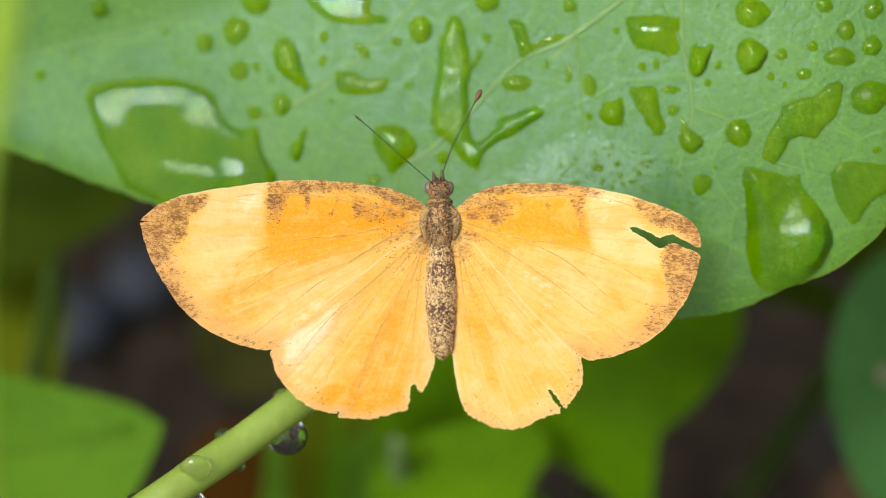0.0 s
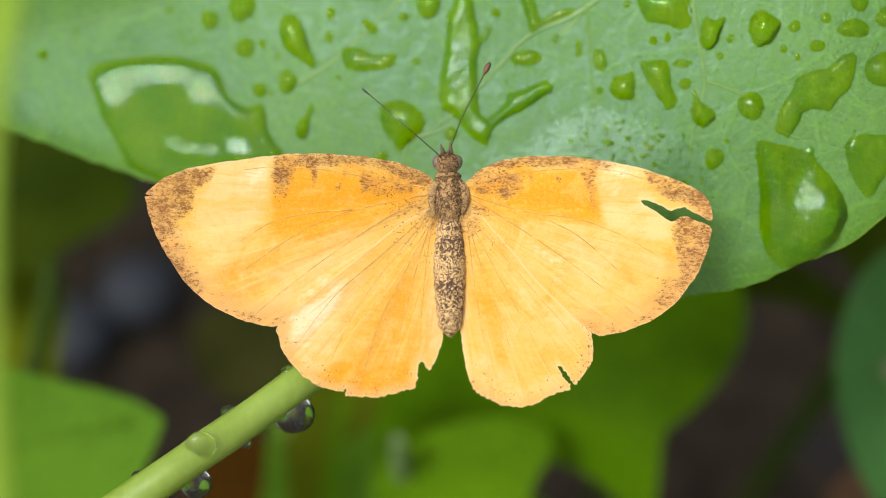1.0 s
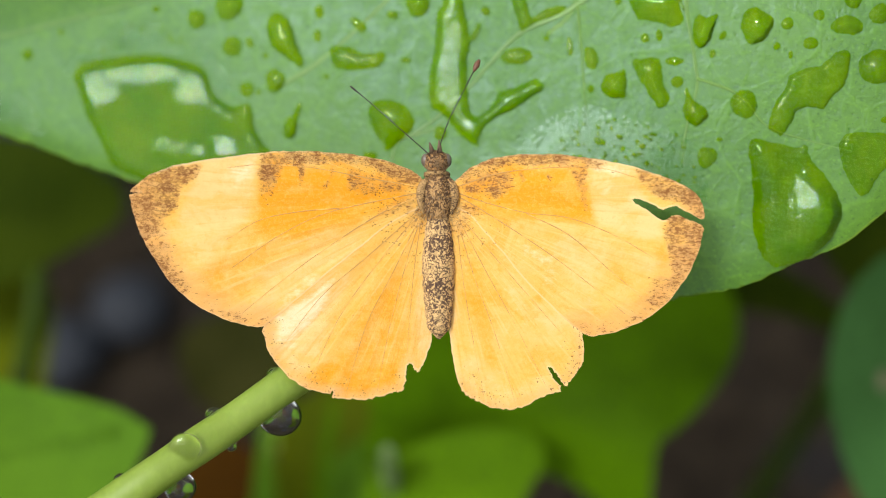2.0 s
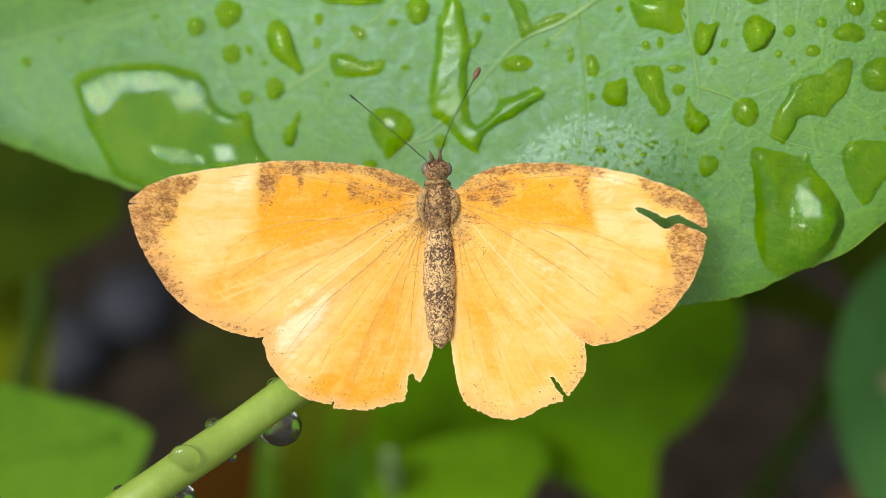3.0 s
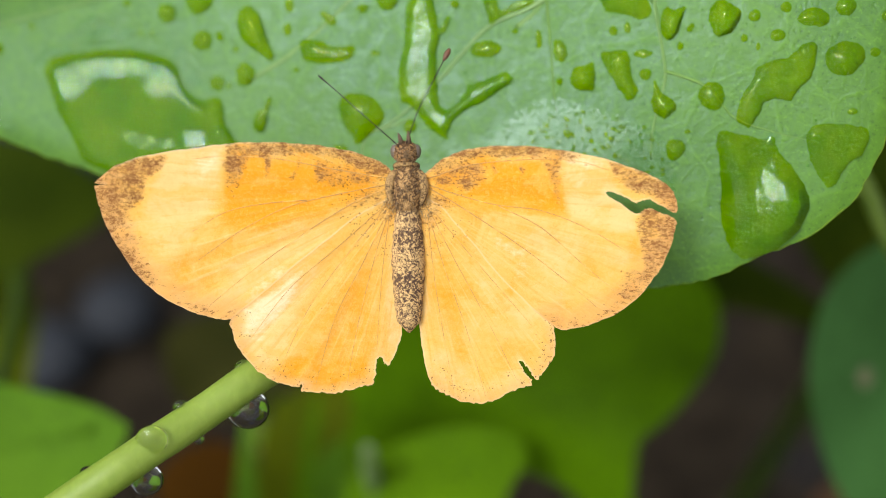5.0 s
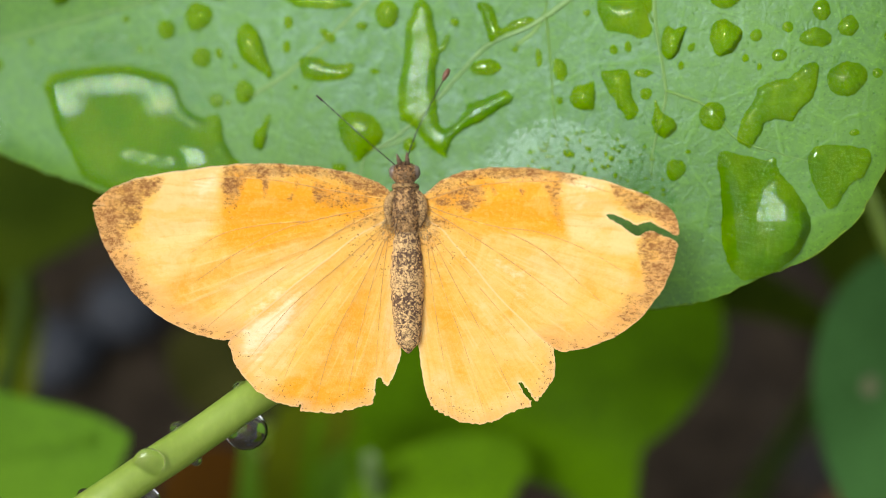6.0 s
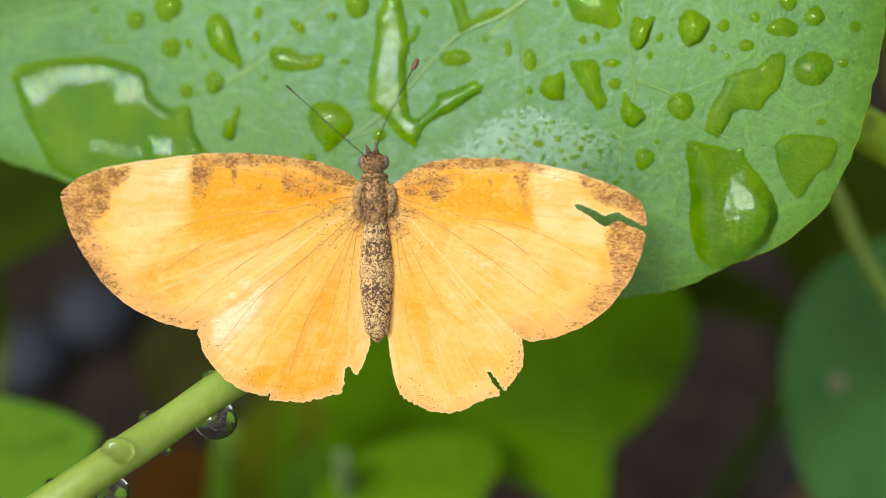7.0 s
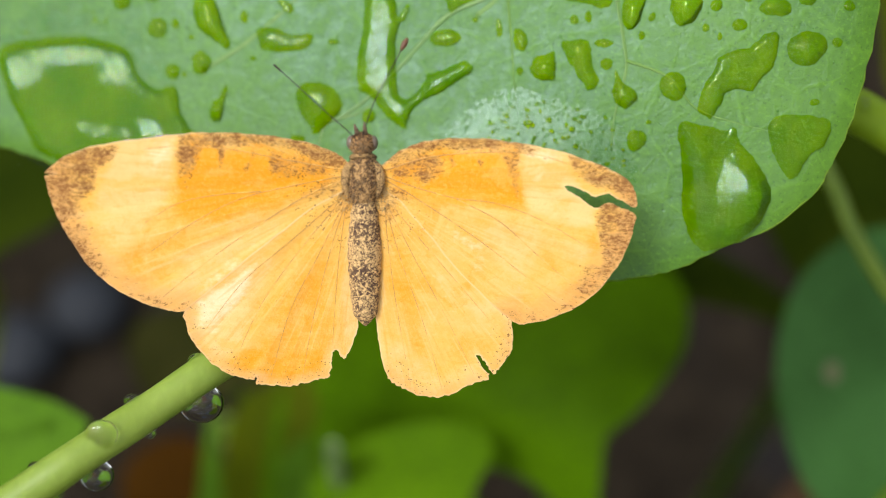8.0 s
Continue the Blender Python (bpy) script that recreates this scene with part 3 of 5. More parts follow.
def build_water():
    water_drop(smooth_loop([(-31.95, 14.94), (-30.8, 15.73), (-27.98, 16.05), (-24.94, 16.08), (-21.95, 15.49), (-20.1, 14.48), (-19.62, 12.96), (-18.89, 12.06), (-17.75, 11.57), (-16.48, 11.76), (-16.0, 10.78), (-15.89, 9.64), (-15.19, 8.48), (-14.6, 7.56), (-15.68, 5.75), (-18.56, 4.64), (-22.93, 4.68), (-26.15, 5.77), (-28.29, 6.75), (-28.93, 7.82), (-29.72, 9.26), (-30.76, 10.96), (-31.5, 12.89), (-31.87, 13.98)], 5), 0.6, "large flat pool of clear water on the leaf", 0.9, 0.12, 0.02, 2.4, DEEP_WATER, faces=[
        (-23.9, 8.50, 0.7, 0.55, -0.12, -0.12, 0.04), (-22.5, 8.10, 0.8, 0.50, -0.12, -0.12, 0.04), (-21.0, 8.00, 0.7, 0.40, -0.11, -0.12, 0.04), (-18.4, 8.30, 0.8, 0.90, -0.10, -0.14, 0.04)],
        streaks=[(-29.7, 13.3, 1.3, 1.1, -0.16, -0.08), (-25.6, 14.5, 2.6, 0.7, -0.16, -0.085), (-21.4, 13.3, 1.0, 1.1, -0.145, -0.09)])
    water_drop(smooth_loop([(-0.5, 19.32), (-0.96, 18.25), (-1.05, 16.09), (-1.52, 13.55), (-1.45, 11.18), (-0.87, 10.81), (0.04, 9.87), (0.93, 8.76), (2.2, 7.93), (2.39, 8.37), (2.83, 9.34), (3.36, 9.95), (4.98, 10.66), (6.41, 11.59), (7.45, 12.29), (7.21, 12.86), (6.74, 13.12), (5.28, 12.51), (4.02, 12.15), (3.71, 11.49), (2.83, 10.54), (2.39, 10.24), (1.86, 10.43), (1.63, 11.46), (1.51, 13.64), (1.67, 15.82), (2.21, 16.33), (2.57, 17.38), (2.31, 17.57), (1.6, 16.75), (1.2, 19.25), (0.76, 20.07), (0.22, 20.53), (-0.27, 20.02)], 5), 0.42, "forked film of water spread along the leaf", 0.7, 0.13, 0.03, 2.0, SMEAR)
    water_drop(smooth_loop([(22.41, 7.18), (22.64, 8.06), (23.47, 7.96), (24.19, 7.75), (25.84, 7.41), (26.38, 7.55), (26.84, 6.34), (27.86, 5.21), (28.45, 4.08), (28.99, 2.82), (28.7, 1.58), (28.01, 0.33), (26.61, -0.8), (25.43, -1.3), (24.24, -1.43), (23.28, -0.42), (22.8, 1.6), (22.74, 4.14), (22.61, 5.91)], 5), 0.85, "large sagging drop of clear water near the leaf edge", 1.6, 0.13, 0.03, 4.2, WATER, faces=[(26.5, 4.2, 1.5, 2.4, 0.15, -0.13, 0.07)])
    water_drop(smooth_loop([(23.78, 8.98), (24.22, 10.59), (24.97, 11.87), (25.27, 12.75), (26.18, 13.12), (27.38, 13.4), (28.28, 14.17), (29.03, 14.39), (29.36, 13.94), (29.19, 12.54), (28.9, 11.74), (28.01, 10.89), (27.57, 10.18), (26.66, 10.39), (25.75, 10.06), (25.38, 9.26), (24.78, 8.3), (24.24, 8.48)], 5), 0.3, "curved smear of water on the leaf", 0.45, 0.12, 0.04, 2.0)
    water_drop(smooth_loop([(28.77, 7.81), (29.54, 8.42), (31.81, 8.24), (32.94, 7.73), (32.57, 6.18), (31.44, 5.38), (30.68, 3.95), (30.11, 3.75), (29.34, 4.99), (28.85, 6.24)], 5), 0.28, "flat wedge of water near the leaf edge", 0.5, 0.14, 0.04, 2.4)
    water_drop(smooth_loop([(-12.11, 22.88), (-11.86, 21.93), (-11.13, 21.1), (-9.93, 20.31), (-8.73, 20.08), (-7.31, 19.89), (-5.99, 19.99), (-4.96, 20.14), (-5.8, 20.63), (-6.6, 21.1), (-6.61, 22.65), (-9.0, 24.2)], 5), 0.36, "flat patch of water high on the leaf", 0.6, 0.13, 0.02, 1.6)
    tear = [
        ([(-14.84, 17.56), (-14.7, 18.67), (-13.99, 19.09), (-13.18, 18.69), (-12.6, 17.46), (-12.18, 15.93), (-11.71, 15.05), (-12.04, 14.55), (-12.84, 15.04), (-13.65, 15.67), (-14.46, 16.44)], 0.8),
        ([(-6.39, 10.93), (-6.02, 11.57), (-4.91, 11.72), (-3.61, 11.41), (-3.06, 10.85), (-2.6, 9.84), (-3.06, 9.17), (-3.8, 8.46), (-4.72, 7.69), (-5.09, 7.79), (-5.28, 8.34), (-6.02, 9.28), (-6.32, 10.2)], 0.7),
        ([(-9.56, 15.61), (-9.42, 16.1), (-8.07, 16.14), (-6.78, 15.56), (-5.27, 15.6), (-5.14, 14.92), (-5.64, 14.39), (-7.52, 14.18), (-9.2, 14.5)], 0.4),
        ([(4.67, 19.94), (5.32, 18.06), (5.75, 16.82), (6.61, 17.35), (8.76, 18.17), (8.97, 18.59), (7.69, 18.61), (6.48, 17.92), (5.88, 19.57)], 0.35),
        ([(13.80, 18.97), (14.43, 17.43), (15.66, 17.16), (16.89, 16.68), (17.71, 17.16), (17.50, 18.36), (17.71, 19.63), (14.01, 19.82)], 0.6),
    ]
    tear += [
        ([(14.07, 14.29), (14.83, 14.31), (15.89, 14.37), (16.19, 13.65), (16.34, 12.22), (16.79, 11.42), (16.64, 10.95), (16.03, 10.5), (15.58, 11.14), (14.98, 12.11), (14.37, 13.09)], 0.55),
        ([(18.36, 15.83), (18.54, 17.05), (18.88, 17.59), (19.39, 17.22), (20.18, 17.50), (19.90, 16.44), (19.57, 15.35), (18.84, 15.01)], 0.7),
        ([(21.82, 16.60), (22.16, 17.58), (22.88, 17.80), (23.51, 17.42), (24.13, 16.85), (23.77, 15.77), (22.95, 15.12), (22.12, 15.36)], 0.8),
        ([(11.72, 12.40), (12.16, 13.19), (13.04, 13.39), (13.41, 13.63), (13.59, 13.04), (13.59, 11.68), (12.94, 11.35), (12.17, 11.59)], 0.6),
        ([(18.01, 12.01), (17.87, 11.16), (17.71, 10.38), (17.93, 9.55), (18.58, 9.10), (19.27, 9.53), (19.54, 10.20), (18.81, 10.79), (18.34, 11.24)], 0.6),
        ([(-12.21, 11.61), (-11.93, 11.42), (-12.31, 9.92), (-12.49, 9.00), (-13.06, 8.79), (-13.49, 9.35), (-13.16, 10.40), (-12.68, 10.85)], 0.5),
    ]
    for pts, height in tear:
        water_drop(smooth_loop(pts, 4), height, "irregular clear drop of water on the leaf")
    beads = [(22.05, 10.69, 0.95, 1.05, 0.00), (19.45, 6.74, 0.70, 0.85, 0.00), (-18.11, 19.84, 1.20, 1.21, 0.00), (-20.95, 18.89, 0.82, 0.80, 0.00), (-17.82, 16.47, 0.81, 0.93, 0.00), (-16.32, 16.74, 0.33, 0.46, 0.00), (-16.56, 12.90, 0.62, 0.65, 0.00), (-14.16, 13.51, 0.86, 0.92, 0.00), (5.32, 14.90, 1.27, 0.66, 0.00), (10.96, 14.56, 0.54, 0.87, 15.00), (-2.42, 19.40, 1.02, 1.12, 0.00), (-0.62, 8.97, 0.55, 0.54, 0.00), (-6.29, 7.24, 0.61, 0.41, 0.00), (31.25, 13.18, 1.40, 1.23, 0.00), (29.15, 16.23, 1.15, 0.70, 0.00), (26.65, 15.01, 0.51, 0.46, 0.00)]
    beads += [(25.05, 16.53, 0.43, 0.46, 0.00), (29.54, 18.19, 0.64, 0.74, 0.00), (31.36, 16.95, 0.72, 0.74, 0.00), (27.23, 17.06, 0.38, 0.42, 0.00), (17.30, 12.49, 0.48, 0.43, 0.00), (17.10, 14.03, 0.75, 0.30, 0.00), (14.96, 15.91, 0.31, 0.39, 0.00), (15.99, 16.08, 0.26, 0.43, 0.00), (19.81, 14.52, 0.22, 0.34, 0.00), (24.31, 14.89, 0.26, 0.29, 0.00), (-10.47, 19.02, 0.38, 0.59, 0.00), (-10.61, 17.06, 0.33, 0.55, 0.00), (-7.21, 17.82, 0.84, 0.36, -40.00), (-4.46, 18.51, 0.46, 0.36, 0.00), (9.39, 15.49, 0.27, 0.74, 0.00), (10.96, 12.17, 0.27, 0.30, 0.00)]
    beads += [(-36.35, 16.57, 0.50, 0.53, 0.00), (-14.97, 15.62, 0.24, 0.23, 0.00), (-15.60, 12.64, 0.19, 0.23, 0.00), (-3.41, 14.87, 0.42, 0.22, 0.00), (7.60, 16.21, 0.23, 0.22, 0.00), (12.97, 18.79, 0.27, 0.26, 0.00), (20.33, 8.08, 0.22, 0.17, 0.00), (20.54, 15.85, 0.22, 0.38, -30.00), (25.28, 14.23, 0.17, 0.29, 0.00), (2.92, 18.53, 0.36, 0.35, 0.00), (-9.86, 13.74, 0.24, 0.18, 0.00), (31.81, 9.27, 0.34, 0.25, 0.00), (33.32, 13.52, 0.34, 0.37, 0.00), (34.14, 16.13, 0.38, 0.41, 0.00), (-24.54, 19.90, 0.34, 0.28, 0.00), (-33.24, 18.38, 0.30, 0.24, 0.00)]
    beads += [(-16.42, 22.31, 1.24, 1.30, 0.00), (-22.79, 23.59, 0.97, 0.85, 0.00), (-7.90, 21.62, 0.70, 0.73, 0.00), (2.92, 21.49, 1.00, 0.88, 0.00), (9.39, 20.92, 0.54, 0.61, 0.00), (22.92, 19.78, 1.30, 1.09, 0.00), (28.00, 20.13, 0.60, 0.62, 0.00), (-30.39, 22.10, 0.79, 0.86, 0.00), (31.44, 19.74, 0.68, 0.74, 0.00)]
    for x, y, rx, ry, turn in beads:
        k = np.arange(20) * math.tau / 20
        wob = 1 + 0.05 * np.sin(2 * k + x) + 0.04 * np.sin(3 * k + y)
        p = np.stack([np.cos(k) * rx * wob, np.sin(k) * ry * wob], 1)
        c, s = math.cos(radians(turn)), math.sin(radians(turn))
        small = max(rx, ry) < 0.35
        water_drop(p @ np.array([[c, s], [-s, c]]) + (x, y), 0.5 * min(rx, ry),
                   "tiny bead of water on the leaf" if small else "round clear bead of water on the leaf")
    rnd = random.Random(12)
    bm = bmesh.new()
    for _ in range(420):
        x, y = rnd.uniform(-34, 36), rnd.uniform(3, 22)
        if 0.9 * (x + 40) < 2 or (x > 20 and y < 6 - (x - 20) * 0.1 - 8):
            continue
        r = 0.035 + 0.09 * rnd.random() ** 3
        z = leaf_height(x, y)
        rings = [[bm.verts.new(((x + math.cos(k * 1.047) * r * a) * MM, (y + math.sin(k * 1.047) * r * a) * MM, (z + 0.01 + r * h) * MM)) for k in range(6)]
                 for a, h in ((1, 0), (0.8, 0.4), (0.35, 0.6))]
        for a, b in zip(rings, rings[1:]):
            for k in range(6):
                bm.faces.new([a[k], a[(k + 1) % 6], b[(k + 1) % 6], b[k]])
        bm.faces.new(rings[-1])
    mist = part("fine_spray", bm, FILM)
    mist.matrix_basis = T.copy()
    tagged(mist, "fine spray of tiny water droplets on the leaf", "water", kind="stuff")
    for loop, wave in (
            ([(5.32, 6.64), (6.18, 8.82), (8.76, 10.50), (11.09, 10.96), (13.39, 10.16), (15.66, 9.37), (18.32, 8.12), (19.33, 5.55), (19.33, 3.43), (15.66, 4.11), (9.39, 5.05)], 0.36),
            ([(-33.24, 14.04), (-32.46, 15.94), (-29.36, 17.50), (-25.29, 17.95), (-21.30, 16.94), (-18.36, 14.96), (-16.90, 12.12), (-19.58, 12.90), (-20.81, 15.42), (-25.79, 16.26), (-30.90, 15.79)], 0.5),
            ([(-29.36, 18.22), (-27.82, 19.11), (-24.29, 18.71), (-24.54, 17.07), (-27.82, 16.49)], 0.4),
            ([(-39.34, 13.26), (-37.20, 13.20), (-35.08, 10.95), (-34.55, 9.49), (-37.20, 10.03), (-39.87, 11.07)], 0.5)):
        water_film(smooth_loop(loop, 5), wave)
    water_specks(smooth_loop([(8.5, 6.6), (9.6, 9.2), (12.6, 9.9), (16.0, 9.0), (18.2, 7.6), (18.6, 4.4), (13.0, 5.4)], 5), 120, 4)
    water_specks(smooth_loop([(-30.0, 16.6), (-27.0, 18.6), (-24.0, 18.4), (-21.0, 16.9), (-25.0, 16.7)], 5), 30, 6)


build_water()


# ---- drops on the petiole ----
def stem_drop(at, size, label, material=CLEAR):
    ob = part("hanging_drop", ball((0, 0, 0), size, 28, 18), material)
    ob.matrix_basis = T @ Matrix.Translation(Vector(at) * MM)
    tagged(ob, label, "water drop", "water drops on the petiole")


stem_drop((-12.39, -12.59, -1.9), (1.6, 1.45, 1.3), "large clear drop of water hanging under the petiole")
stem_drop((-18.41, -14.11, 2.75), (1.15, 1.0, 0.36), "round bead of water on top of the petiole", STEM_BEAD)
stem_drop((-19.19, -17.3, 0.8), (1.15, 1.1, 1.0), "clear drop of water hanging under the petiole")
stem_drop((-16.93, -12.14, 0.2), (0.6, 0.5, 0.5), "small bead of water on the petiole")
stem_drop((-12.71, -9.43, -1.8), (0.7, 0.5, 0.5), "small bead of water on the petiole")
stem_drop((-23.03, -16.42, 2.4), (0.5, 0.4, 0.4), "small bead of water on the petiole")
stem_drop((-15.59, -14.42, 0.4), (0.4, 0.4, 0.4), "small bead of water on the petiole")


# ---- the butterfly ----
HUB = Vector((-0.8, 3.6, 0.0))


def wing_height(x, y):
    """How high the spread wings lie, in mm, with pleats between the veins that fan from the shoulder."""
    s = abs(x + 0.8)
    turn = math.atan2(y - 3.6, max(s, 0.3))
    pleat = (0.05 * math.sin(turn * 17.0) + 0.02 * math.sin(turn * 53.0 + s * 0.3)) * min(1.0, s / 5.0)
    return 0.5 + 0.09 * s + 0.15 * y + pleat + 0.25 * math.sin(s * 0.16)


wing_heights = np.vectorize(wing_height)


def wing(name, points, lift, parent, fore, lead, outer, veins, label, marks):
    loop = smooth_loop(points, 5, 0.25)
    k = np.arange(len(loop))
    rough = 0.022 * np.stack([np.sin(k * 2.1) + np.sin(k * 5.3), np.cos(k * 3.7) + np.sin(k * 1.1)], 1)
    if not fore:
        # a tattered hem
        rnd = np.random.RandomState(len(points))
        hem = np.clip((-8.2 - loop[:, 1]) / 1.5, 0, 1)
        rough = rough + hem[:, None] * rnd.uniform(-0.07, 0.07, (len(loop), 2))
    vs, fs, rim = sheet(loop + rough, 0.30)
    zs = wing_heights(vs[:, 0], vs[:, 1]) + lift
    local = vs - np.array(HUB[:2])
    bm = raised(local, fs, zs, 0.015)
    ob = part(name, bm, WING, parent, label)
    s = np.abs(vs[:, 0] + 0.8)
    from_lead = far_from(vs, smooth_line(lead), False)
    from_outer = far_from(vs, smooth_line(outer), False)

    def ramp(v, a, b):
        u = np.clip((v - a) / (b - a), 0, 1)
        return u * u * (3 - 2 * u)

    def within(loop, soft):
        d = far_from(vs, np.array(loop))
        return ramp(np.where(inside(vs, np.array(loop)), d, -d), -soft, soft)

    def field(key):
        return np.maximum.reduce([np.zeros(len(vs))] + [strong * within(loop, soft) for loop, soft, strong in marks.get(key, ())])

    y = vs[:, 1]
    pale, rich, white = (field(key) for key in ("pale", "rich", "white"))
    dark = np.maximum(field("dark"), field("tip"))
    edge = ramp(from_outer, 2.1, 0.1) * (0.6 + 0.3 * ramp(y, -4.6, -1.2)) if fore else ramp(from_outer, 1.2, 0.1) * 0.4
    dark = np.maximum(dark, edge)
    # the wing roots and the hem of the hindwings
    root = np.hypot(s * 0.8, y - 2.6)
    dots = np.maximum(ramp(root, 6.0, 2.2), 0.0 if fore else 1.3 * ramp(from_outer, 2.1, 0.6))
    if fore:
        dots = np.maximum(dots, ramp(from_lead, 2.6, 1.0) * ramp(s, 11.0, 3.0))
        dark = np.maximum(dark, 0.9 * ramp(from_lead, 1.5, 0.2) * ramp(s, 13.2, 11.5))
    flush = ramp(from_outer, 3.2, 0.2) if fore else 0.7 * ramp(from_outer, 1.6, 0.2)
    if not fore:
        pale = np.maximum(pale, 0.6 * ramp(rim, 1.0, 0.2))
    fan, reach = np.arctan2(y - 3.4, np.maximum(s, 0.05)) + (7 if vs[:, 0].mean() > -0.8 else 0), np.hypot(s, y - 3.4)
    for key, values in (("dark", dark), ("pale", pale), ("rich", rich), ("fan", fan), ("reach", reach), ("rim", rim), ("white", white), ("dots", dots), ("flush", flush)):
        data = ob.data.attributes.new(key, "FLOAT", "POINT").data
        both = np.concatenate([values, values]).astype(np.float32)
        data.foreach_set("value", both[: len(data)])
    for line in veins:
        run = smooth_line(line, 10)
        full = [(x - HUB.x, y - HUB.y, wing_height(x, y) + lift + 0.005) for x, y in run]
        part("wing_vein", tube(full, np.linspace(0.042, 0.018, len(full)) if fore else np.linspace(0.029, 0.012, len(full)), 5), WING_VEIN, ob, "fine brown wing vein")
    return ob


def build_butterfly():
    fly = new("butterfly")
    fly.matrix_basis = T @ Matrix.Translation(HUB * MM)
    tagged(fly, "worn orange butterfly with spread torn wings resting on the leaf", "butterfly")

    hx = HUB
    left_lead = [(-0.88, 4.26), (-1.84, 4.77), (-2.24, 5.17), (-3.36, 5.71), (-4.94, 6.18), (-7.31, 6.52), (-9.67, 6.66), (-12.02, 6.64), (-13.58, 6.47), (-15.92, 6.15), (-18.25, 5.78), (-19.80, 5.38), (-21.17, 4.75), (-22.08, 3.97)]
    left_outer = [(-22.08, 3.97), (-22.30, 3.38), (-22.21, 2.72), (-21.94, 1.62), (-21.41, 0.24), (-20.72, -0.95), (-19.87, -2.35), (-18.55, -3.76), (-17.01, -4.77), (-15.45, -5.43), (-14.26, -5.72), (-13.15, -5.73)]
    fl = wing("forewing", left_lead + [(-22.28, 3.73)] + [(-21.55, 3.70)] + [(-22.29, 3.58)] + left_outer[1:] + [(-10.64, -3.67), (-7.41, -0.96), (-4.18, 1.57), (-1.97, 2.78), (-0.89, 2.78)], 0.015, fly, True, left_lead, left_outer, [
        [(-1.97, 3.85), (-5.37, 3.16), (-8.95, 2.24), (-12.14, 0.64), (-15.34, -1.56)],
        [(-1.97, 3.65), (-4.98, 2.25), (-8.99, -0.36), (-12.21, -2.77), (-14.64, -4.78)],
        [(-7.76, 2.68), (-10.53, 2.43), (-13.30, 1.83), (-15.68, 0.44)],
        [(-1.97, 4.25), (-5.75, 4.83), (-9.69, 5.52), (-13.21, 5.69), (-15.55, 5.45)],
    ], "worn orange forewing with brown speckled tip and cream band", {
        "dark": [
            ([(-13.41, 7.06), (-13.36, 5.62), (-10.47, 5.63), (-7.32, 5.77), (-5.35, 5.47), (-3.76, 4.64), (-2.25, 3.85), (-1.56, 5.65), (-3.35, 7.13)], 0.4, 1.0),
            ([(-13.35, 6.16), (-11.24, 6.18), (-11.74, 4.88), (-12.31, 3.62), (-12.80, 2.74), (-13.49, 3.81), (-13.61, 5.18)], 0.5, 0.86),
            ([(-10.78, 5.98), (-10.07, 5.99), (-10.17, 4.89), (-10.50, 4.10), (-10.64, 4.81)], 0.2, 0.95),
            ([(-8.50, 5.76), (-7.64, 5.69), (-7.96, 4.90), (-8.69, 3.87), (-9.24, 4.10), (-8.44, 4.90)], 0.25, 0.8),
            ([(-6.61, 5.62), (-3.76, 4.76), (-2.25, 3.85), (-2.57, 3.41), (-3.77, 3.65), (-4.96, 3.84), (-5.76, 3.40), (-7.34, 4.03), (-7.32, 5.61)], 0.5, 0.84),
            ([(-4.17, 3.25), (-1.97, 4.05), (-1.78, 0.85), (-2.50, 1.05), (-3.38, 2.05), (-4.98, 1.97), (-5.57, 2.65)], 0.5, 0.68),
            ],
        "tip": [
            ([(-22.55, 3.77), (-20.56, 5.53), (-17.01, 5.87), (-17.51, 4.69), (-18.77, 3.98), (-18.96, 2.73), (-19.85, 1.70), (-20.67, 0.44), (-21.73, 0.04), (-22.80, 2.40)], 0.45, 0.93),
            ([(-20.49, 5.54), (-17.28, 5.83), (-17.70, 4.85), (-18.89, 3.79), (-19.51, 2.73), (-20.55, 3.78)], 0.3, 1.0),
            ([(-21.86, 1.62), (-19.72, 2.02), (-19.21, 0.04), (-19.27, -1.95), (-18.16, -3.76), (-19.72, -3.55), (-21.55, -0.36)], 0.7, 0.72)],
        "pale": [
            ([(-17.07, 6.33), (-13.26, 6.59), (-13.29, 5.58), (-13.65, 3.61), (-14.28, 1.63), (-15.60, 0.64), (-18.01, 0.83), (-19.16, 1.62), (-18.32, 3.59)], 0.6, 0.85),
            ([(-19.14, 2.02), (-14.09, 1.63), (-15.32, -0.76), (-17.72, -2.35), (-19.25, -1.15)], 1.2, 0.5),
            ([(-13.37, -1.56), (-8.99, 0.04), (-3.38, 2.25), (-9.02, -2.38), (-12.67, -5.40), (-14.64, -4.78)], 0.8, 0.6)],
        "rich": [
            ([(-13.21, 5.58), (-7.32, 5.73), (-2.56, 4.45), (-3.37, 3.17), (-7.37, 1.64), (-10.56, 0.64), (-13.71, 0.84), (-13.45, 3.61)], 1.2, 1.0),
            ([(-18.09, -1.55), (-15.90, -0.36), (-15.39, -3.16), (-15.82, -4.78), (-17.77, -3.96)], 1.0, 0.5)],
        "white": [([(-15.92, 5.95), (-13.39, 6.36), (-13.64, 4.00), (-15.21, 3.60)], 0.8, 0.5), ([(-12.23, -3.58), (-9.81, -1.97), (-7.40, -0.36), (-9.43, -3.18), (-12.27, -5.61)], 0.9, 0.5)]})
    left_edge = [(-13.15, -5.73), (-13.13, -6.63), (-12.87, -7.65), (-12.33, -8.48), (-11.55, -9.39), (-10.56, -10.15), (-9.75, -10.49), (-8.54, -10.75)]
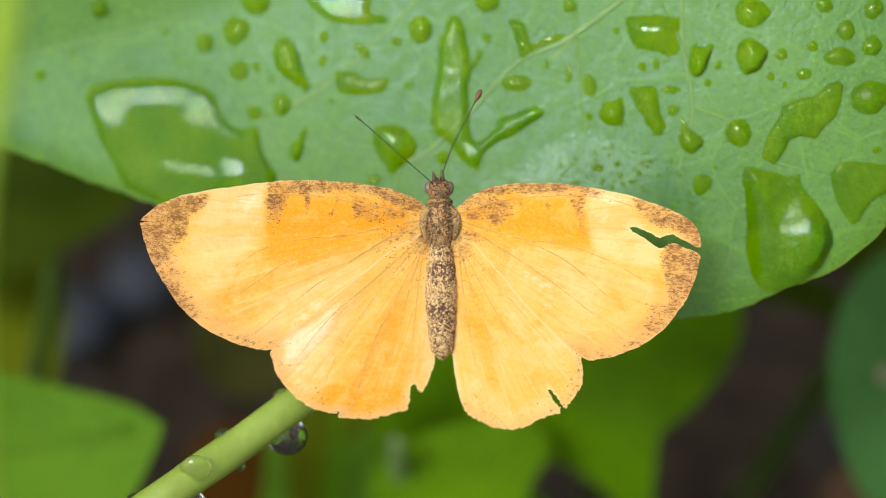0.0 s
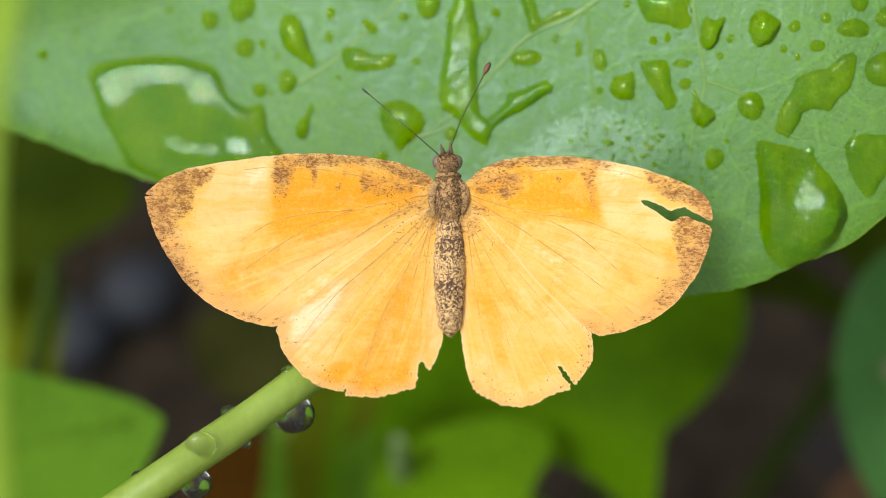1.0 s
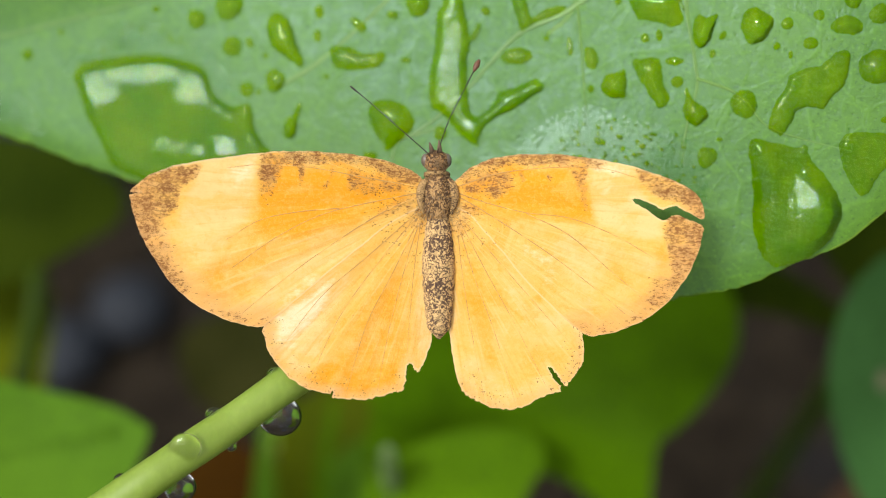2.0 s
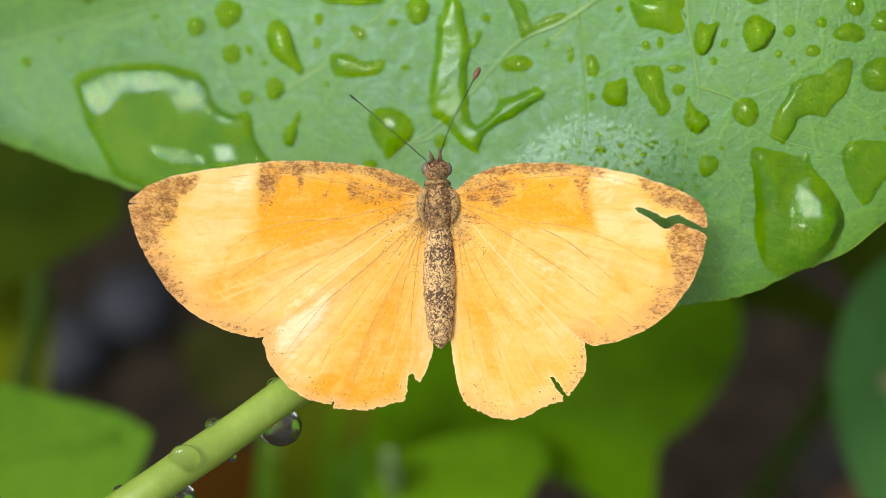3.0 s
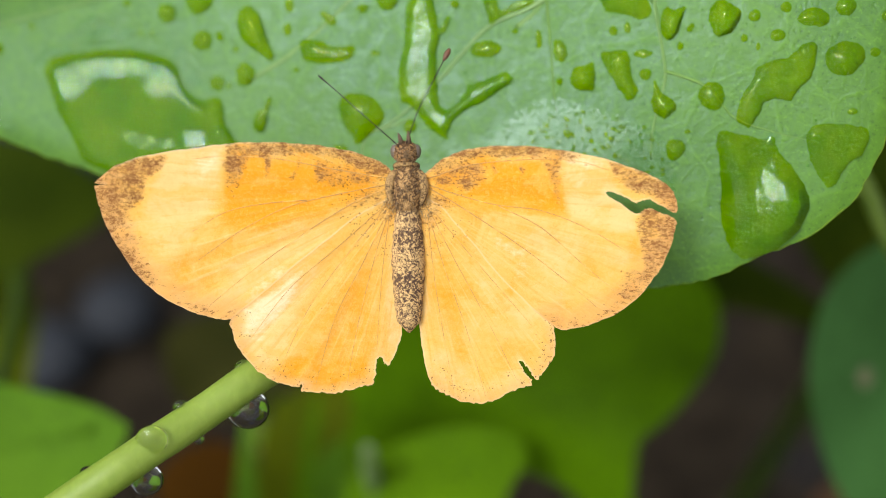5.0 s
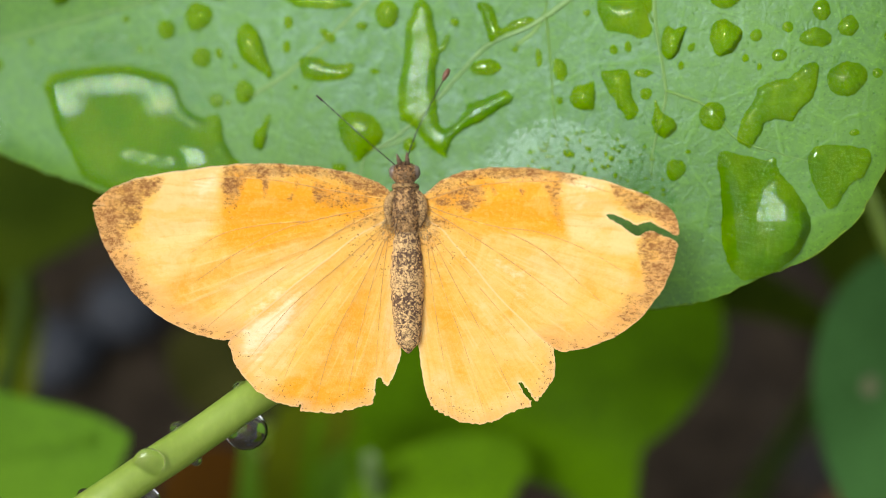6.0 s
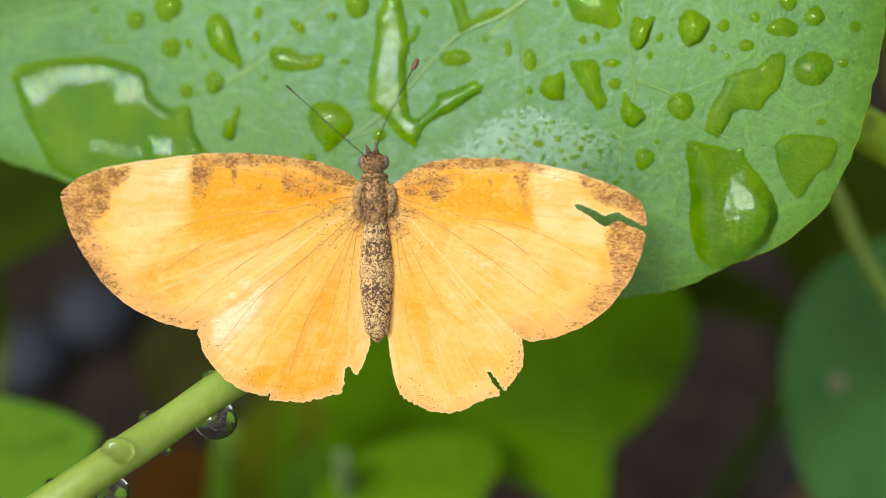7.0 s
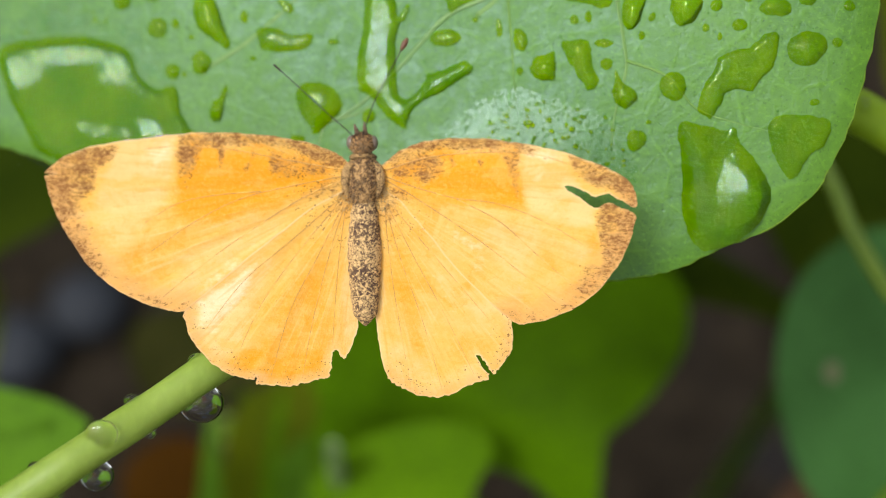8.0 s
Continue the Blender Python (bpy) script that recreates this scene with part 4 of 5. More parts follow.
    hl = wing("hindwing", left_edge + [(-8.34, -10.50), (-8.27, -11.09), (-7.13, -11.14), (-5.91, -11.24), (-4.89, -10.96), (-3.86, -10.72), (-3.25, -10.64), (-3.04, -9.81), (-2.91, -8.77), (-2.62, -8.56), (-2.42, -8.98), (-2.09, -9.19), (-1.72, -8.57), (-1.31, -7.54), (-1.10, -6.50), (-1.22, -5.26), (-1.18, -2.39), (-0.89, 0.45), (-0.89, 3.26), (-3.37, 2.65), (-7.40, -0.56), (-10.63, -3.18)], -0.015, fly, False, [(-1.85, 2.66), (-13.15, -5.73)], [(-13.15, -5.73), (-12.87, -7.65), (-11.55, -9.39), (-8.54, -10.75), (-5.91, -11.24), (-3.45, -10.72)], [
        [(-1.97, 2.66), (-5.80, -0.76), (-9.04, -3.59), (-11.91, -7.25)],
        [(-1.97, 2.46), (-5.01, -1.17), (-7.86, -5.23), (-9.94, -9.74)],
        [(-1.97, 2.26), (-3.80, -1.58), (-5.85, -5.65), (-7.33, -10.60)],
        [(-1.97, 2.05), (-2.99, -1.17), (-4.24, -6.07), (-5.09, -10.62)],
        [(-1.97, 1.85), (-2.51, -2.39), (-2.95, -8.14)],
    ], "worn orange hindwing with a torn trailing edge", {
        "dark": [
            ([(-3.17, 3.25), (-0.88, 3.66), (-0.81, 0.45), (-1.98, 0.65), (-2.78, 1.25)], 0.5, 0.7),
            ([(-2.01, -8.15), (-1.10, -6.50), (-1.60, -8.99)], 0.4, 0.45),
            ([(-12.71, -7.65), (-10.72, -8.08), (-7.52, -10.18), (-3.45, -9.80), (-3.46, -11.48), (-9.16, -11.20), (-12.37, -10.13)], 0.5, 0.3)],
        "pale": [
            ([(-13.15, -5.61), (-9.02, -2.38), (-6.61, -1.17), (-7.86, -4.82), (-9.11, -8.09), (-10.76, -10.15), (-12.72, -8.06)], 1.2, 0.8),
            ([(-1.98, 0.45), (-0.77, 0.45), (-0.78, -7.33), (-2.01, -8.98), (-2.28, -4.85)], 0.4, 0.9)],
        "rich": [([(-7.88, -6.46), (-5.82, -2.38), (-2.78, 0.85), (-2.52, -3.21), (-2.83, -8.56), (-5.90, -10.82), (-9.14, -10.16)], 1.4, 0.5), ([(-11.2, -8.9), (-8.2, -8.3), (-3.2, -8.2), (-3.2, -11.2), (-8.5, -11.2), (-11.0, -10.0)], 0.9, 0.8)],
        "white": [([(-12.26, -5.20), (-9.83, -3.18), (-7.82, -1.97), (-9.06, -4.81), (-11.11, -7.25), (-12.30, -6.84)], 0.7, 0.9)]})
    right_lead = [(-0.56, 4.26), (0.48, 4.65), (0.84, 4.93), (1.84, 5.71), (3.43, 6.30), (5.40, 6.52), (7.77, 6.50), (10.13, 6.21), (12.48, 5.77), (14.44, 5.17), (16.21, 4.50), (17.39, 3.79), (17.92, 3.00)]
    right_outer = [(17.92, 3.00), (18.03, 2.02), (17.98, 0.83), (17.71, -0.36), (17.17, -1.75), (16.42, -2.95), (15.27, -4.37), (13.52, -5.51), (11.75, -6.17), (10.35, -6.43), (9.75, -6.19)]
    fr = wing("forewing", right_lead + [(18.03, 1.94), (17.04, 2.37), (16.14, 2.85), (15.67, 2.81), (15.09, 2.65), (14.10, 3.17), (13.20, 3.41), (13.13, 3.17), (14.12, 2.58), (15.15, 1.87), (15.69, 2.10), (16.15, 2.26), (17.06, 1.90), (18.00, 1.47)] + right_outer[2:] + [(8.73, -5.42), (6.30, -3.19), (3.87, -0.36), (1.85, 1.97), (0.64, 2.77), (-0.56, 2.78)], 0.015, fly, True, right_lead, right_outer, [
        [(0.64, 3.85), (2.65, 3.17), (5.44, 2.44), (8.62, 2.04), (11.80, 0.84), (14.59, -0.76)],
        [(0.64, 3.65), (3.05, 2.25), (7.07, -0.36), (10.29, -2.77), (12.71, -4.79)],
        [(5.64, 2.36), (8.64, 0.84), (11.45, -1.56), (13.87, -3.57)],
        [(0.64, 4.25), (3.83, 5.23), (7.78, 5.60), (10.92, 5.50), (13.28, 4.86)],
    ], "worn orange forewing with a slit torn through its brown tip", {
        "dark": [
            ([(0.24, 3.85), (0.48, 5.64), (2.63, 7.13), (9.73, 6.76), (9.83, 5.59), (6.99, 5.68), (4.62, 5.66), (2.64, 5.31), (1.24, 4.65)], 0.4, 1.0),
            ([(7.97, 6.07), (9.98, 5.90), (10.08, 4.41), (9.86, 3.54), (9.07, 3.82), (8.74, 4.81)], 0.5, 0.82),
            ([(8.99, 3.82), (10.02, 3.62), (10.36, 2.03), (9.81, 1.95)], 0.3, 0.5),
            ([(6.92, 5.13), (7.39, 5.13), (7.40, 4.42), (7.09, 4.42)], 0.2, 0.85),
            ([(4.82, 5.46), (5.34, 5.38), (5.66, 4.74), (5.34, 4.51)], 0.2, 0.85),
            ([(0.64, 4.65), (2.63, 5.63), (4.62, 5.42), (4.83, 4.23), (3.52, 3.17), (2.44, 3.57), (1.24, 3.57)], 0.5, 0.84),
            ([(0.24, 3.85), (1.84, 3.57), (2.65, 2.25), (1.77, 1.65), (1.53, 0.65), (0.44, 0.65)], 0.5, 0.7),
            ],
        "tip": [
            ([(12.95, 5.73), (15.60, 5.36), (18.17, 3.59), (18.33, 2.21), (16.06, 2.97), (14.48, 3.60), (13.37, 4.59)], 0.35, 0.93),
            ([(13.19, 5.37), (14.83, 5.09), (16.03, 3.79), (15.07, 3.60), (13.68, 4.55)], 0.3, 1.0),
            ([(15.30, 2.10), (16.46, 2.49), (18.34, 1.82), (18.29, -0.36), (17.57, -2.35), (15.81, -2.35), (15.57, -0.76), (15.18, 0.84)], 0.4, 0.93),
            ([(15.77, 2.02), (17.72, 1.70), (16.72, 0.04), (15.95, -0.36), (15.41, 0.84)], 0.3, 1.0),
            ([(14.62, -1.96), (16.58, -1.95), (16.24, -3.56), (14.69, -4.78), (13.50, -4.58)], 0.5, 0.72)],
        "pale": [
            ([(9.77, 6.49), (13.18, 5.76), (13.49, 4.20), (14.91, 2.22), (15.27, 0.44), (13.38, 0.44), (10.60, 1.64), (10.17, 3.62)], 0.5, 0.95),
            ([(7.05, 0.84), (11.01, 1.24), (14.96, 0.04), (15.02, -2.36), (11.06, -1.56), (10.31, -3.99), (7.09, -2.38)], 1.5, 0.6)],
        "rich": [
            ([(0.64, 4.45), (4.62, 5.62), (9.75, 5.59), (10.17, 3.62), (10.45, 1.64), (7.04, 2.04), (3.85, 2.05), (1.45, 2.85)], 1.2, 1.0),
            ([(11.03, 0.04), (12.02, -0.16), (13.04, -1.96), (12.87, -3.17), (11.46, -1.96)], 0.7, 0.6),
            ([(14.37, 0.04), (15.42, 0.44), (15.78, -1.15), (15.00, -1.56)], 0.5, 0.7)],
        "white": [([(9.97, 6.29), (12.88, 5.57), (12.91, 4.00), (10.55, 4.40)], 0.8, 0.5), ([(3.86, 0.85), (7.06, 0.04), (8.70, -3.18), (7.09, -2.38)], 0.8, 0.5)]})
    hr = wing("hindwing", [(8.73, -5.29), (9.62, -6.02), (9.80, -6.84), (9.86, -8.07), (9.51, -8.90), (8.88, -9.73), (8.52, -10.11), (8.07, -9.41), (7.61, -8.84), (7.33, -8.71), (7.46, -9.08), (7.91, -9.74), (8.28, -10.36), (7.40, -10.75), (6.39, -11.22), (5.37, -11.77), (4.35, -11.95), (3.12, -11.80), (2.30, -11.39), (1.48, -10.98), (0.86, -10.23), (0.53, -8.98), (0.33, -7.74), (0.16, -6.50), (0.16, -5.26), (-0.08, -2.39), (-0.49, 0.45), (-0.48, 3.26), (1.85, 2.85), (5.48, -1.57)], -0.015, fly, False, [(0.56, 3.06), (8.73, -5.42)], [(9.80, -6.84), (9.51, -8.90), (8.20, -10.36), (6.39, -11.22), (4.35, -11.95), (2.30, -11.39), (0.86, -10.23)], [
        [(0.84, 2.25), (3.06, -0.36), (5.90, -3.60), (8.76, -6.85)],
        [(0.76, 2.05), (2.67, -1.58), (5.12, -6.05), (7.19, -10.17)],
        [(0.72, 1.85), (1.86, -1.98), (3.50, -6.47), (4.96, -11.44)],
        [(0.68, 1.65), (1.13, -2.39), (1.88, -6.90), (2.71, -11.26)],
    ], "worn orange hindwing with a narrow slit in its edge", {
        "dark": [
            ([(-0.48, 3.66), (1.76, 3.45), (1.85, 1.25), (1.25, 0.44), (-0.16, 0.45)], 0.5, 0.7),
            ([(0.66, -9.82), (4.75, -10.61), (7.18, -9.75), (9.97, -7.25), (10.21, -9.72), (7.21, -11.83), (3.95, -12.50), (1.48, -11.90)], 0.5, 0.3)],
        "pale": [
            ([(0.66, -8.15), (1.88, -6.49), (2.70, -8.55), (4.75, -10.19), (7.97, -8.50), (9.95, -6.43), (10.01, -10.14), (4.36, -12.29), (0.66, -11.07)], 0.7, 0.6),
            ([(2.66, -0.36), (5.90, -3.19), (8.74, -5.62), (7.14, -6.45), (4.70, -4.01)], 1.0, 0.6)],
        "rich": [([(1.05, 0.85), (2.67, -1.58), (3.91, -6.47), (3.52, -9.79), (1.88, -7.31), (0.65, -3.21)], 1.2, 0.55)],
        "white": [([(3.88, -2.38), (5.91, -4.82), (7.15, -7.27), (5.53, -6.46)], 0.8, 0.5)]})

    def rel(pts):
        return [(x - hx.x, y - hx.y, z - hx.z) for x, y, z in pts]

    # abdomen: rings along its length
    rows = [(2.6, 0.6, 0.5), (1.8, 0.85, 0.75), (1.1, 0.98, 0.9), (0.5, 1.05, 0.95), (-0.3, 1.12, 1.0), (-1.4, 1.2, 1.05), (-2.6, 1.15, 1.0), (-3.8, 1.08, 0.95), (-5.0, 0.98, 0.85), (-5.9, 0.82, 0.7), (-6.4, 0.45, 0.45), (-6.75, 0.1, 0.12)]
    line = smooth_line([(y, w, h) for y, w, h in rows], 5)
    bm = bmesh.new()
    rings = []
    n = 28
    for i, (y, w, h) in enumerate(line):
        seg = 1 + 0.03 * math.sin(y * 6.2)
        x = -0.72 - 0.012 * (y - 3)
        z = 0.55 + 0.14 * y * 0.8
        rings.append([bm.verts.new(Vector((x - hx.x + w * seg * math.cos(k * math.tau / n), y - hx.y, z + h * seg * math.sin(k * math.tau / n))) * MM) for k in range(n)])
    for a, b in zip(rings, rings[1:]):
        for k in range(n):
            bm.faces.new([a[k], a[(k + 1) % n], b[(k + 1) % n], b[k]])
    bm.faces.new(rings[0][::-1]), bm.faces.new(rings[-1])
    part("abdomen", bm, ABDOMEN, fly, "cream and dark brown scaled abdomen")
    bm = ball(rel([(-0.75, 3.55, 0.85)])[0], (1.2, 1.95, 1.15), 40, 28)
    for v in bm.verts:
        v.co += v.co.normalized() * 0.00013 * noise.noise(v.co * 1900)
    thorax = part("thorax", bm, THORAX, fly, "furry brown thorax")
    for sx in (-1, 1):
        run = rel([(-0.75 + sx * 0.75, 4.9, 1.35), (-0.75 + sx * 1.15, 4.1, 1.55), (-0.75 + sx * 1.2, 3.2, 1.5), (-0.75 + sx * 0.95, 2.3, 1.2)])
        part("tegula", tube(smooth_line(run, 5), np.array([0.12, 0.2, 0.26, 0.3, 0.32, 0.33, 0.33, 0.33, 0.32, 0.3, 0.28, 0.26, 0.22, 0.18, 0.12, 0.06]), 10, 0.6), TEGULA, thorax, "tan scaled shoulder cover")
    part("collar", tube(smooth_line(rel([(-1.55, 5.1, 0.9), (-1.2, 5.25, 1.4), (-0.8, 5.3, 1.55), (-0.4, 5.25, 1.4), (-0.05, 5.1, 0.9)]), 5), 0.26, 10), TEGULA, thorax, "tan hairy collar")
    head = part("head", ball(rel([(-0.85, 6.05, 1.3)])[0], (0.92, 0.85, 0.8), 24, 16), HEAD, fly, "brown furry head")
    for sx in (-1, 1):
        part("eye", ball(rel([(-0.85 + sx * 0.76, 6.15, 1.25)])[0], (0.34, 0.5, 0.45), 20, 14), EYE, head, "glossy greyish compound eye")
        tip = (-1.36, 7.39) if sx < 0 else (-0.68, 7.55)
        part("palp", tube(rel([(-0.85 + sx * 0.25, 6.5, 1.5), ((tip[0] - 0.85 + sx * 0.25) / 2, (tip[1] + 6.6) / 2, 1.9), (tip[0], tip[1], 2.0)]), [0.2, 0.15, 0.04], 8), PALP, head, "pointed brown bristly palp")

    def fur(name, count, seed, centre, size, length, material, parent):
        rnd = random.Random(seed)
        bm = bmesh.new()
        for _ in range(count):
            a, b = rnd.uniform(0, math.tau), rnd.uniform(0.05, 1.45)
            nrm = Vector((math.cos(a) * math.sin(b), math.sin(a) * math.sin(b), math.cos(b)))
            p = Vector([centre[k] + nrm[k] * size[k] for k in range(3)])
            q = p + (nrm * 0.55 + Vector((rnd.uniform(-.5, .5), rnd.uniform(-1.0, 0.2), rnd.uniform(-.3, .3)))) * length * rnd.uniform(0.5, 1)
            side = (q - p).cross(Vector((0.3, 0.2, 1))).normalized() * 0.035
            vs = [bm.verts.new(v * MM) for v in (p + side, p - side, p + Vector((0, 0, 0.03)), q)]
            for f in ((0, 1, 3), (1, 2, 3), (2, 0, 3)):
                bm.faces.new([vs[i] for i in f])
        return tagged(part(name, bm, material, parent), "short tan and brown hairs", kind="stuff")

    fur("fur", 150, 1, rel([(-0.75, 3.55, 0.85)])[0], (1.32, 1.93, 1.13), 0.45, HAIR, thorax)
    fur("fur", 60, 11, rel([(-0.75, 3.55, 0.85)])[0], (1.32, 1.93, 1.13), 0.6, PALP, thorax)
    for sx in (-1, 1):
        fur("root_hair", 220, 5 + sx, rel([(-0.75 + sx * 1.35, 3.0, 0.75)])[0], (0.65, 1.5, 0.35), 0.34, PALE_HAIR, thorax)
    fur("fur", 260, 2, rel([(-0.85, 6.05, 1.3)])[0], (0.9, 0.83, 0.78), 0.3, HAIR, head)

    for pts, club in (([(-1.27, 6.45, 1.9), (-3.73, 8.57, 2.2), (-5.33, 9.99, 1.9), (-7.02, 11.43, 1.3)], 0), ([(-0.8, 6.65, 1.9), (0.04, 8.97, 2.2), (1.03, 10.97, 2.0), (2.19, 13.29, 1.7)], 1)):
        line = smooth_line(rel(pts), 14)
        u = np.linspace(0, 1, len(line))
        rad = 0.036 + 0.005 * np.sin(u * 160) - 0.004 * u
        rad = rad + (0.12 if club else 0.04) * np.exp(-((u - 0.95) / 0.05) ** 2)
        ant = part("antenna", tube(line, rad, 8), DARK_HORN, fly, "thin dark banded antenna")
        if club:
            tipu = line[int(len(line) * 0.87):]
            w = np.linspace(0, 1, len(tipu))
            part("club", tube(tipu, 0.07 + 0.14 * np.sin(w * 2.9) ** 1.2, 10), RUST_HORN, ant, "rust brown antenna club")
    for sx in (-1, 1):
        for k, yy in enumerate((4.6, 3.2)):
            foot_x, foot_y = -0.8 + sx * (3.0 + k), yy - 0.6 * k - 0.6
            pts = [(-0.8 + sx * 0.7, yy, 0.3), (-0.8 + sx * 2.4, (yy + foot_y) / 2, -1.8), (foot_x, foot_y, leaf_height(foot_x, foot_y) + 0.1)]
            part("leg", tube(smooth_line(rel(pts), 6), 0.13, 6), DARK_HORN, fly, "thin dark leg")
    return fly, fl, hl, fr, hr


butterfly, fore_left, hind_left, fore_right, hind_right = build_butterfly()


# ---- plants behind and beside ----
def low_leaf(loop, z, lean, material, label, stalk, gap=3.0, wave=1.0):
    """A leaf lower in the plant, on a stalk that goes down to the soil."""
    loop = np.array(loop)
    c = loop.mean(0)
    ob = thing("low_leaf", label, "leaf", "leaves lower in the plant", (c[0], c[1], z))
    vs, fs, rim = sheet(smooth_loop(loop - c, 5), gap)

    def fold(x, y):
        return wave * (1.5 * np.sin(x * 0.13 + z) + 1.3 * np.cos(y * 0.15 + 0.05 * x))

    zs = lean[0] * vs[:, 0] + lean[1] * vs[:, 1] + fold(vs[:, 0], vs[:, 1])
    part("blade", raised(vs, fs, zs, 0.3), material, ob)
    a = np.array(stalk) - c
    z0 = lean[0] * a[0] + lean[1] * a[1]
    down = T.to_3x3().inverted() @ Vector((0, 0, -1))
    start = Vector((a[0], a[1], z0 - 0.3))
    high = (T @ ((start + Vector((c[0], c[1], z))) * MM)).z / MM
    bend = Vector((a[0] * 0.1, a[1] * 0.1, 0))
    pts = [start, start + bend + down * high * 0.25, start + bend * 2 + down * high * 0.6, start + bend * 2 + down * (high + 4)]
    # Lit-toned leaves keep the plain stem green; others get its shade-toned copy.
    part("petiole", tube(smooth_line([tuple(p) for p in pts], 8), 1.4, 8), STEM if material is LEAF_LIT_TONE else STEM_SHADE_TONE, ob)
    run = [(a[0] * (1 - u) * 1.0 - 0.6 * a[0] * u, a[1] * (1 - u) - 0.6 * a[1] * u) for u in np.linspace(0, 1, 8)]
    part("midrib", tube([(x, y, lean[0] * x + lean[1] * y + fold(x, y)) for x, y in run], 0.45, 6, 0.2), material, ob)
    return ob


low_leaf([(-75.32, -10.07), (-61.12, -14.13), (-53.01, -16.29), (-46.25, -17.78), (-39.49, -19.34), (-36.11, -21.03), (-35.30, -21.57), (-35.63, -23.26), (-36.92, -26.30), (-39.49, -31.03), (-44.90, -37.12), (-57.07, -41.18), (-70.59, -36.44), (-78.70, -22.92)], -58, (0, 0), LEAF_LIT_TONE, "bright green leaf with a pointed tip below the butterfly", (-69.91, -27.65))
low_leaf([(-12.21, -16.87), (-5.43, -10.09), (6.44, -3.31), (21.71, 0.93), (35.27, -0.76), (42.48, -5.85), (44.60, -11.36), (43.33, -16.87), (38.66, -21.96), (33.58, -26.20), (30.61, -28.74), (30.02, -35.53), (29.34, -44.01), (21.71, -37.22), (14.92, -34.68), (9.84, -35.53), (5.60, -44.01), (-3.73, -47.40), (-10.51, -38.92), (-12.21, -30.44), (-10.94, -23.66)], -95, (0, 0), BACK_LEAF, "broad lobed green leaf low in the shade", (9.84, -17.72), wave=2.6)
low_leaf([(66.62, 1.64), (60.39, -1.09), (56.11, -5.37), (53.78, -10.82), (52.77, -17.04), (53.39, -24.05), (55.34, -30.27), (58.06, -35.72), (65.06, -43.50), (79.07, -45.06), (91.53, -32.61), (93.08, -15.49), (83.74, -2.26), (74.40, 1.64)], -80, (0, 0), BACK_BLUE, "dull bluish green leaf with a small brown spot", (75.18, -21.71), wave=0.0)
low_leaf([(-107.01, 23.79), (-77.40, 19.84), (-63.58, 15.90), (-56.67, 9.97), (-57.65, 4.05), (-65.55, -0.89), (-75.42, -5.82), (-93.19, -9.77), (-110.96, 2.07)], -125, (0, 0), DEEP_SHADE_TONE, "olive leaf with deep shade put into its colour", (-97.14, 6.02))
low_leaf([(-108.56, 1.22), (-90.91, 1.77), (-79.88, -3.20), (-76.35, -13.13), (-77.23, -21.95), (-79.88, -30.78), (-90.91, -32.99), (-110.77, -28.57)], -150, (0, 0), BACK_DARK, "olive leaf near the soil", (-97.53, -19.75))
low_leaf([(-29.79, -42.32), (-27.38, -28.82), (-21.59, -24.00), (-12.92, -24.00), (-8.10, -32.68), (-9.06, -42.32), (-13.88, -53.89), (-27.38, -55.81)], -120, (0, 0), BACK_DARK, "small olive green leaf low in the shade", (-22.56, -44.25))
low_leaf([(36.33, 1.93), (47.35, 0.09), (58.36, -5.41), (65.70, -10.92), (63.86, -13.67), (54.69, -10.92), (43.68, -9.08), (34.50, -5.41)], -110, (0, 0), DEEP_SHADE_TONE, "narrow green leaf with shade in its colour under the large leaf", (38.17, -2.66))
low_leaf([(-53.40, -45.12), (-48.99, -39.61), (-42.37, -37.40), (-36.85, -39.61), (-33.54, -46.22), (-35.75, -56.15), (-44.57, -59.46), (-52.30, -53.95)], -150, (0, 0), LITTER, "withered rust brown leaf near the soil", (-43.47, -50.64))
low_leaf([(-31.27, -48.70), (-29.97, -39.98), (-28.92, -31.27), (-28.05, -26.05), (-26.83, -31.27), (-25.61, -39.98), (-24.31, -48.70)], -100, (0, 0), LEAF_LIT_TONE, "narrow upright green leaf in the shade", (-28.23, -45.21), 1.5)
# Added dark leaf that fills in the shade beneath the large leaf.
low_leaf([(56.52, 15.69), (71.20, 19.36), (85.88, 12.94), (91.39, 1.01), (78.54, -3.58), (69.37, -9.08), (60.19, 1.01)], -110, (0, 0), DEEP_SHADE_TONE, "added leaf, dark with painted shade, beneath the large leaf", (84.05, 8.35))
for blade_loop, depth, skin, label in (
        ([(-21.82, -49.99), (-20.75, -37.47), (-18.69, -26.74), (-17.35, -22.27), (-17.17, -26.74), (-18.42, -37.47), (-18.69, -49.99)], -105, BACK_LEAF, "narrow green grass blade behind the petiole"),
        ([(-18.17, -55.18), (-16.68, -39.39), (-15.99, -25.57), (-14.61, -19.64), (-13.72, -27.54), (-14.02, -41.36), (-14.22, -55.18)], -125, LEAF_LIT_TONE, "thin bright grass blade low in the shade"),
        ([(-31.42, -32.97), (-23.15, -31.11), (-12.82, -29.87), (-12.82, -31.32), (-23.15, -32.97), (-31.42, -34.62)], -135, LEAF_LIT_TONE, "fallen pale green grass blade")):
    low_leaf(blade_loop, depth, (0, 0), skin, label, blade_loop[0], 1.2)
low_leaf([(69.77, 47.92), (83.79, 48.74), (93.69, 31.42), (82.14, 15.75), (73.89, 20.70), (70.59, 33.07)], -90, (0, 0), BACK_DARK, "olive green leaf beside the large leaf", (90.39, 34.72))
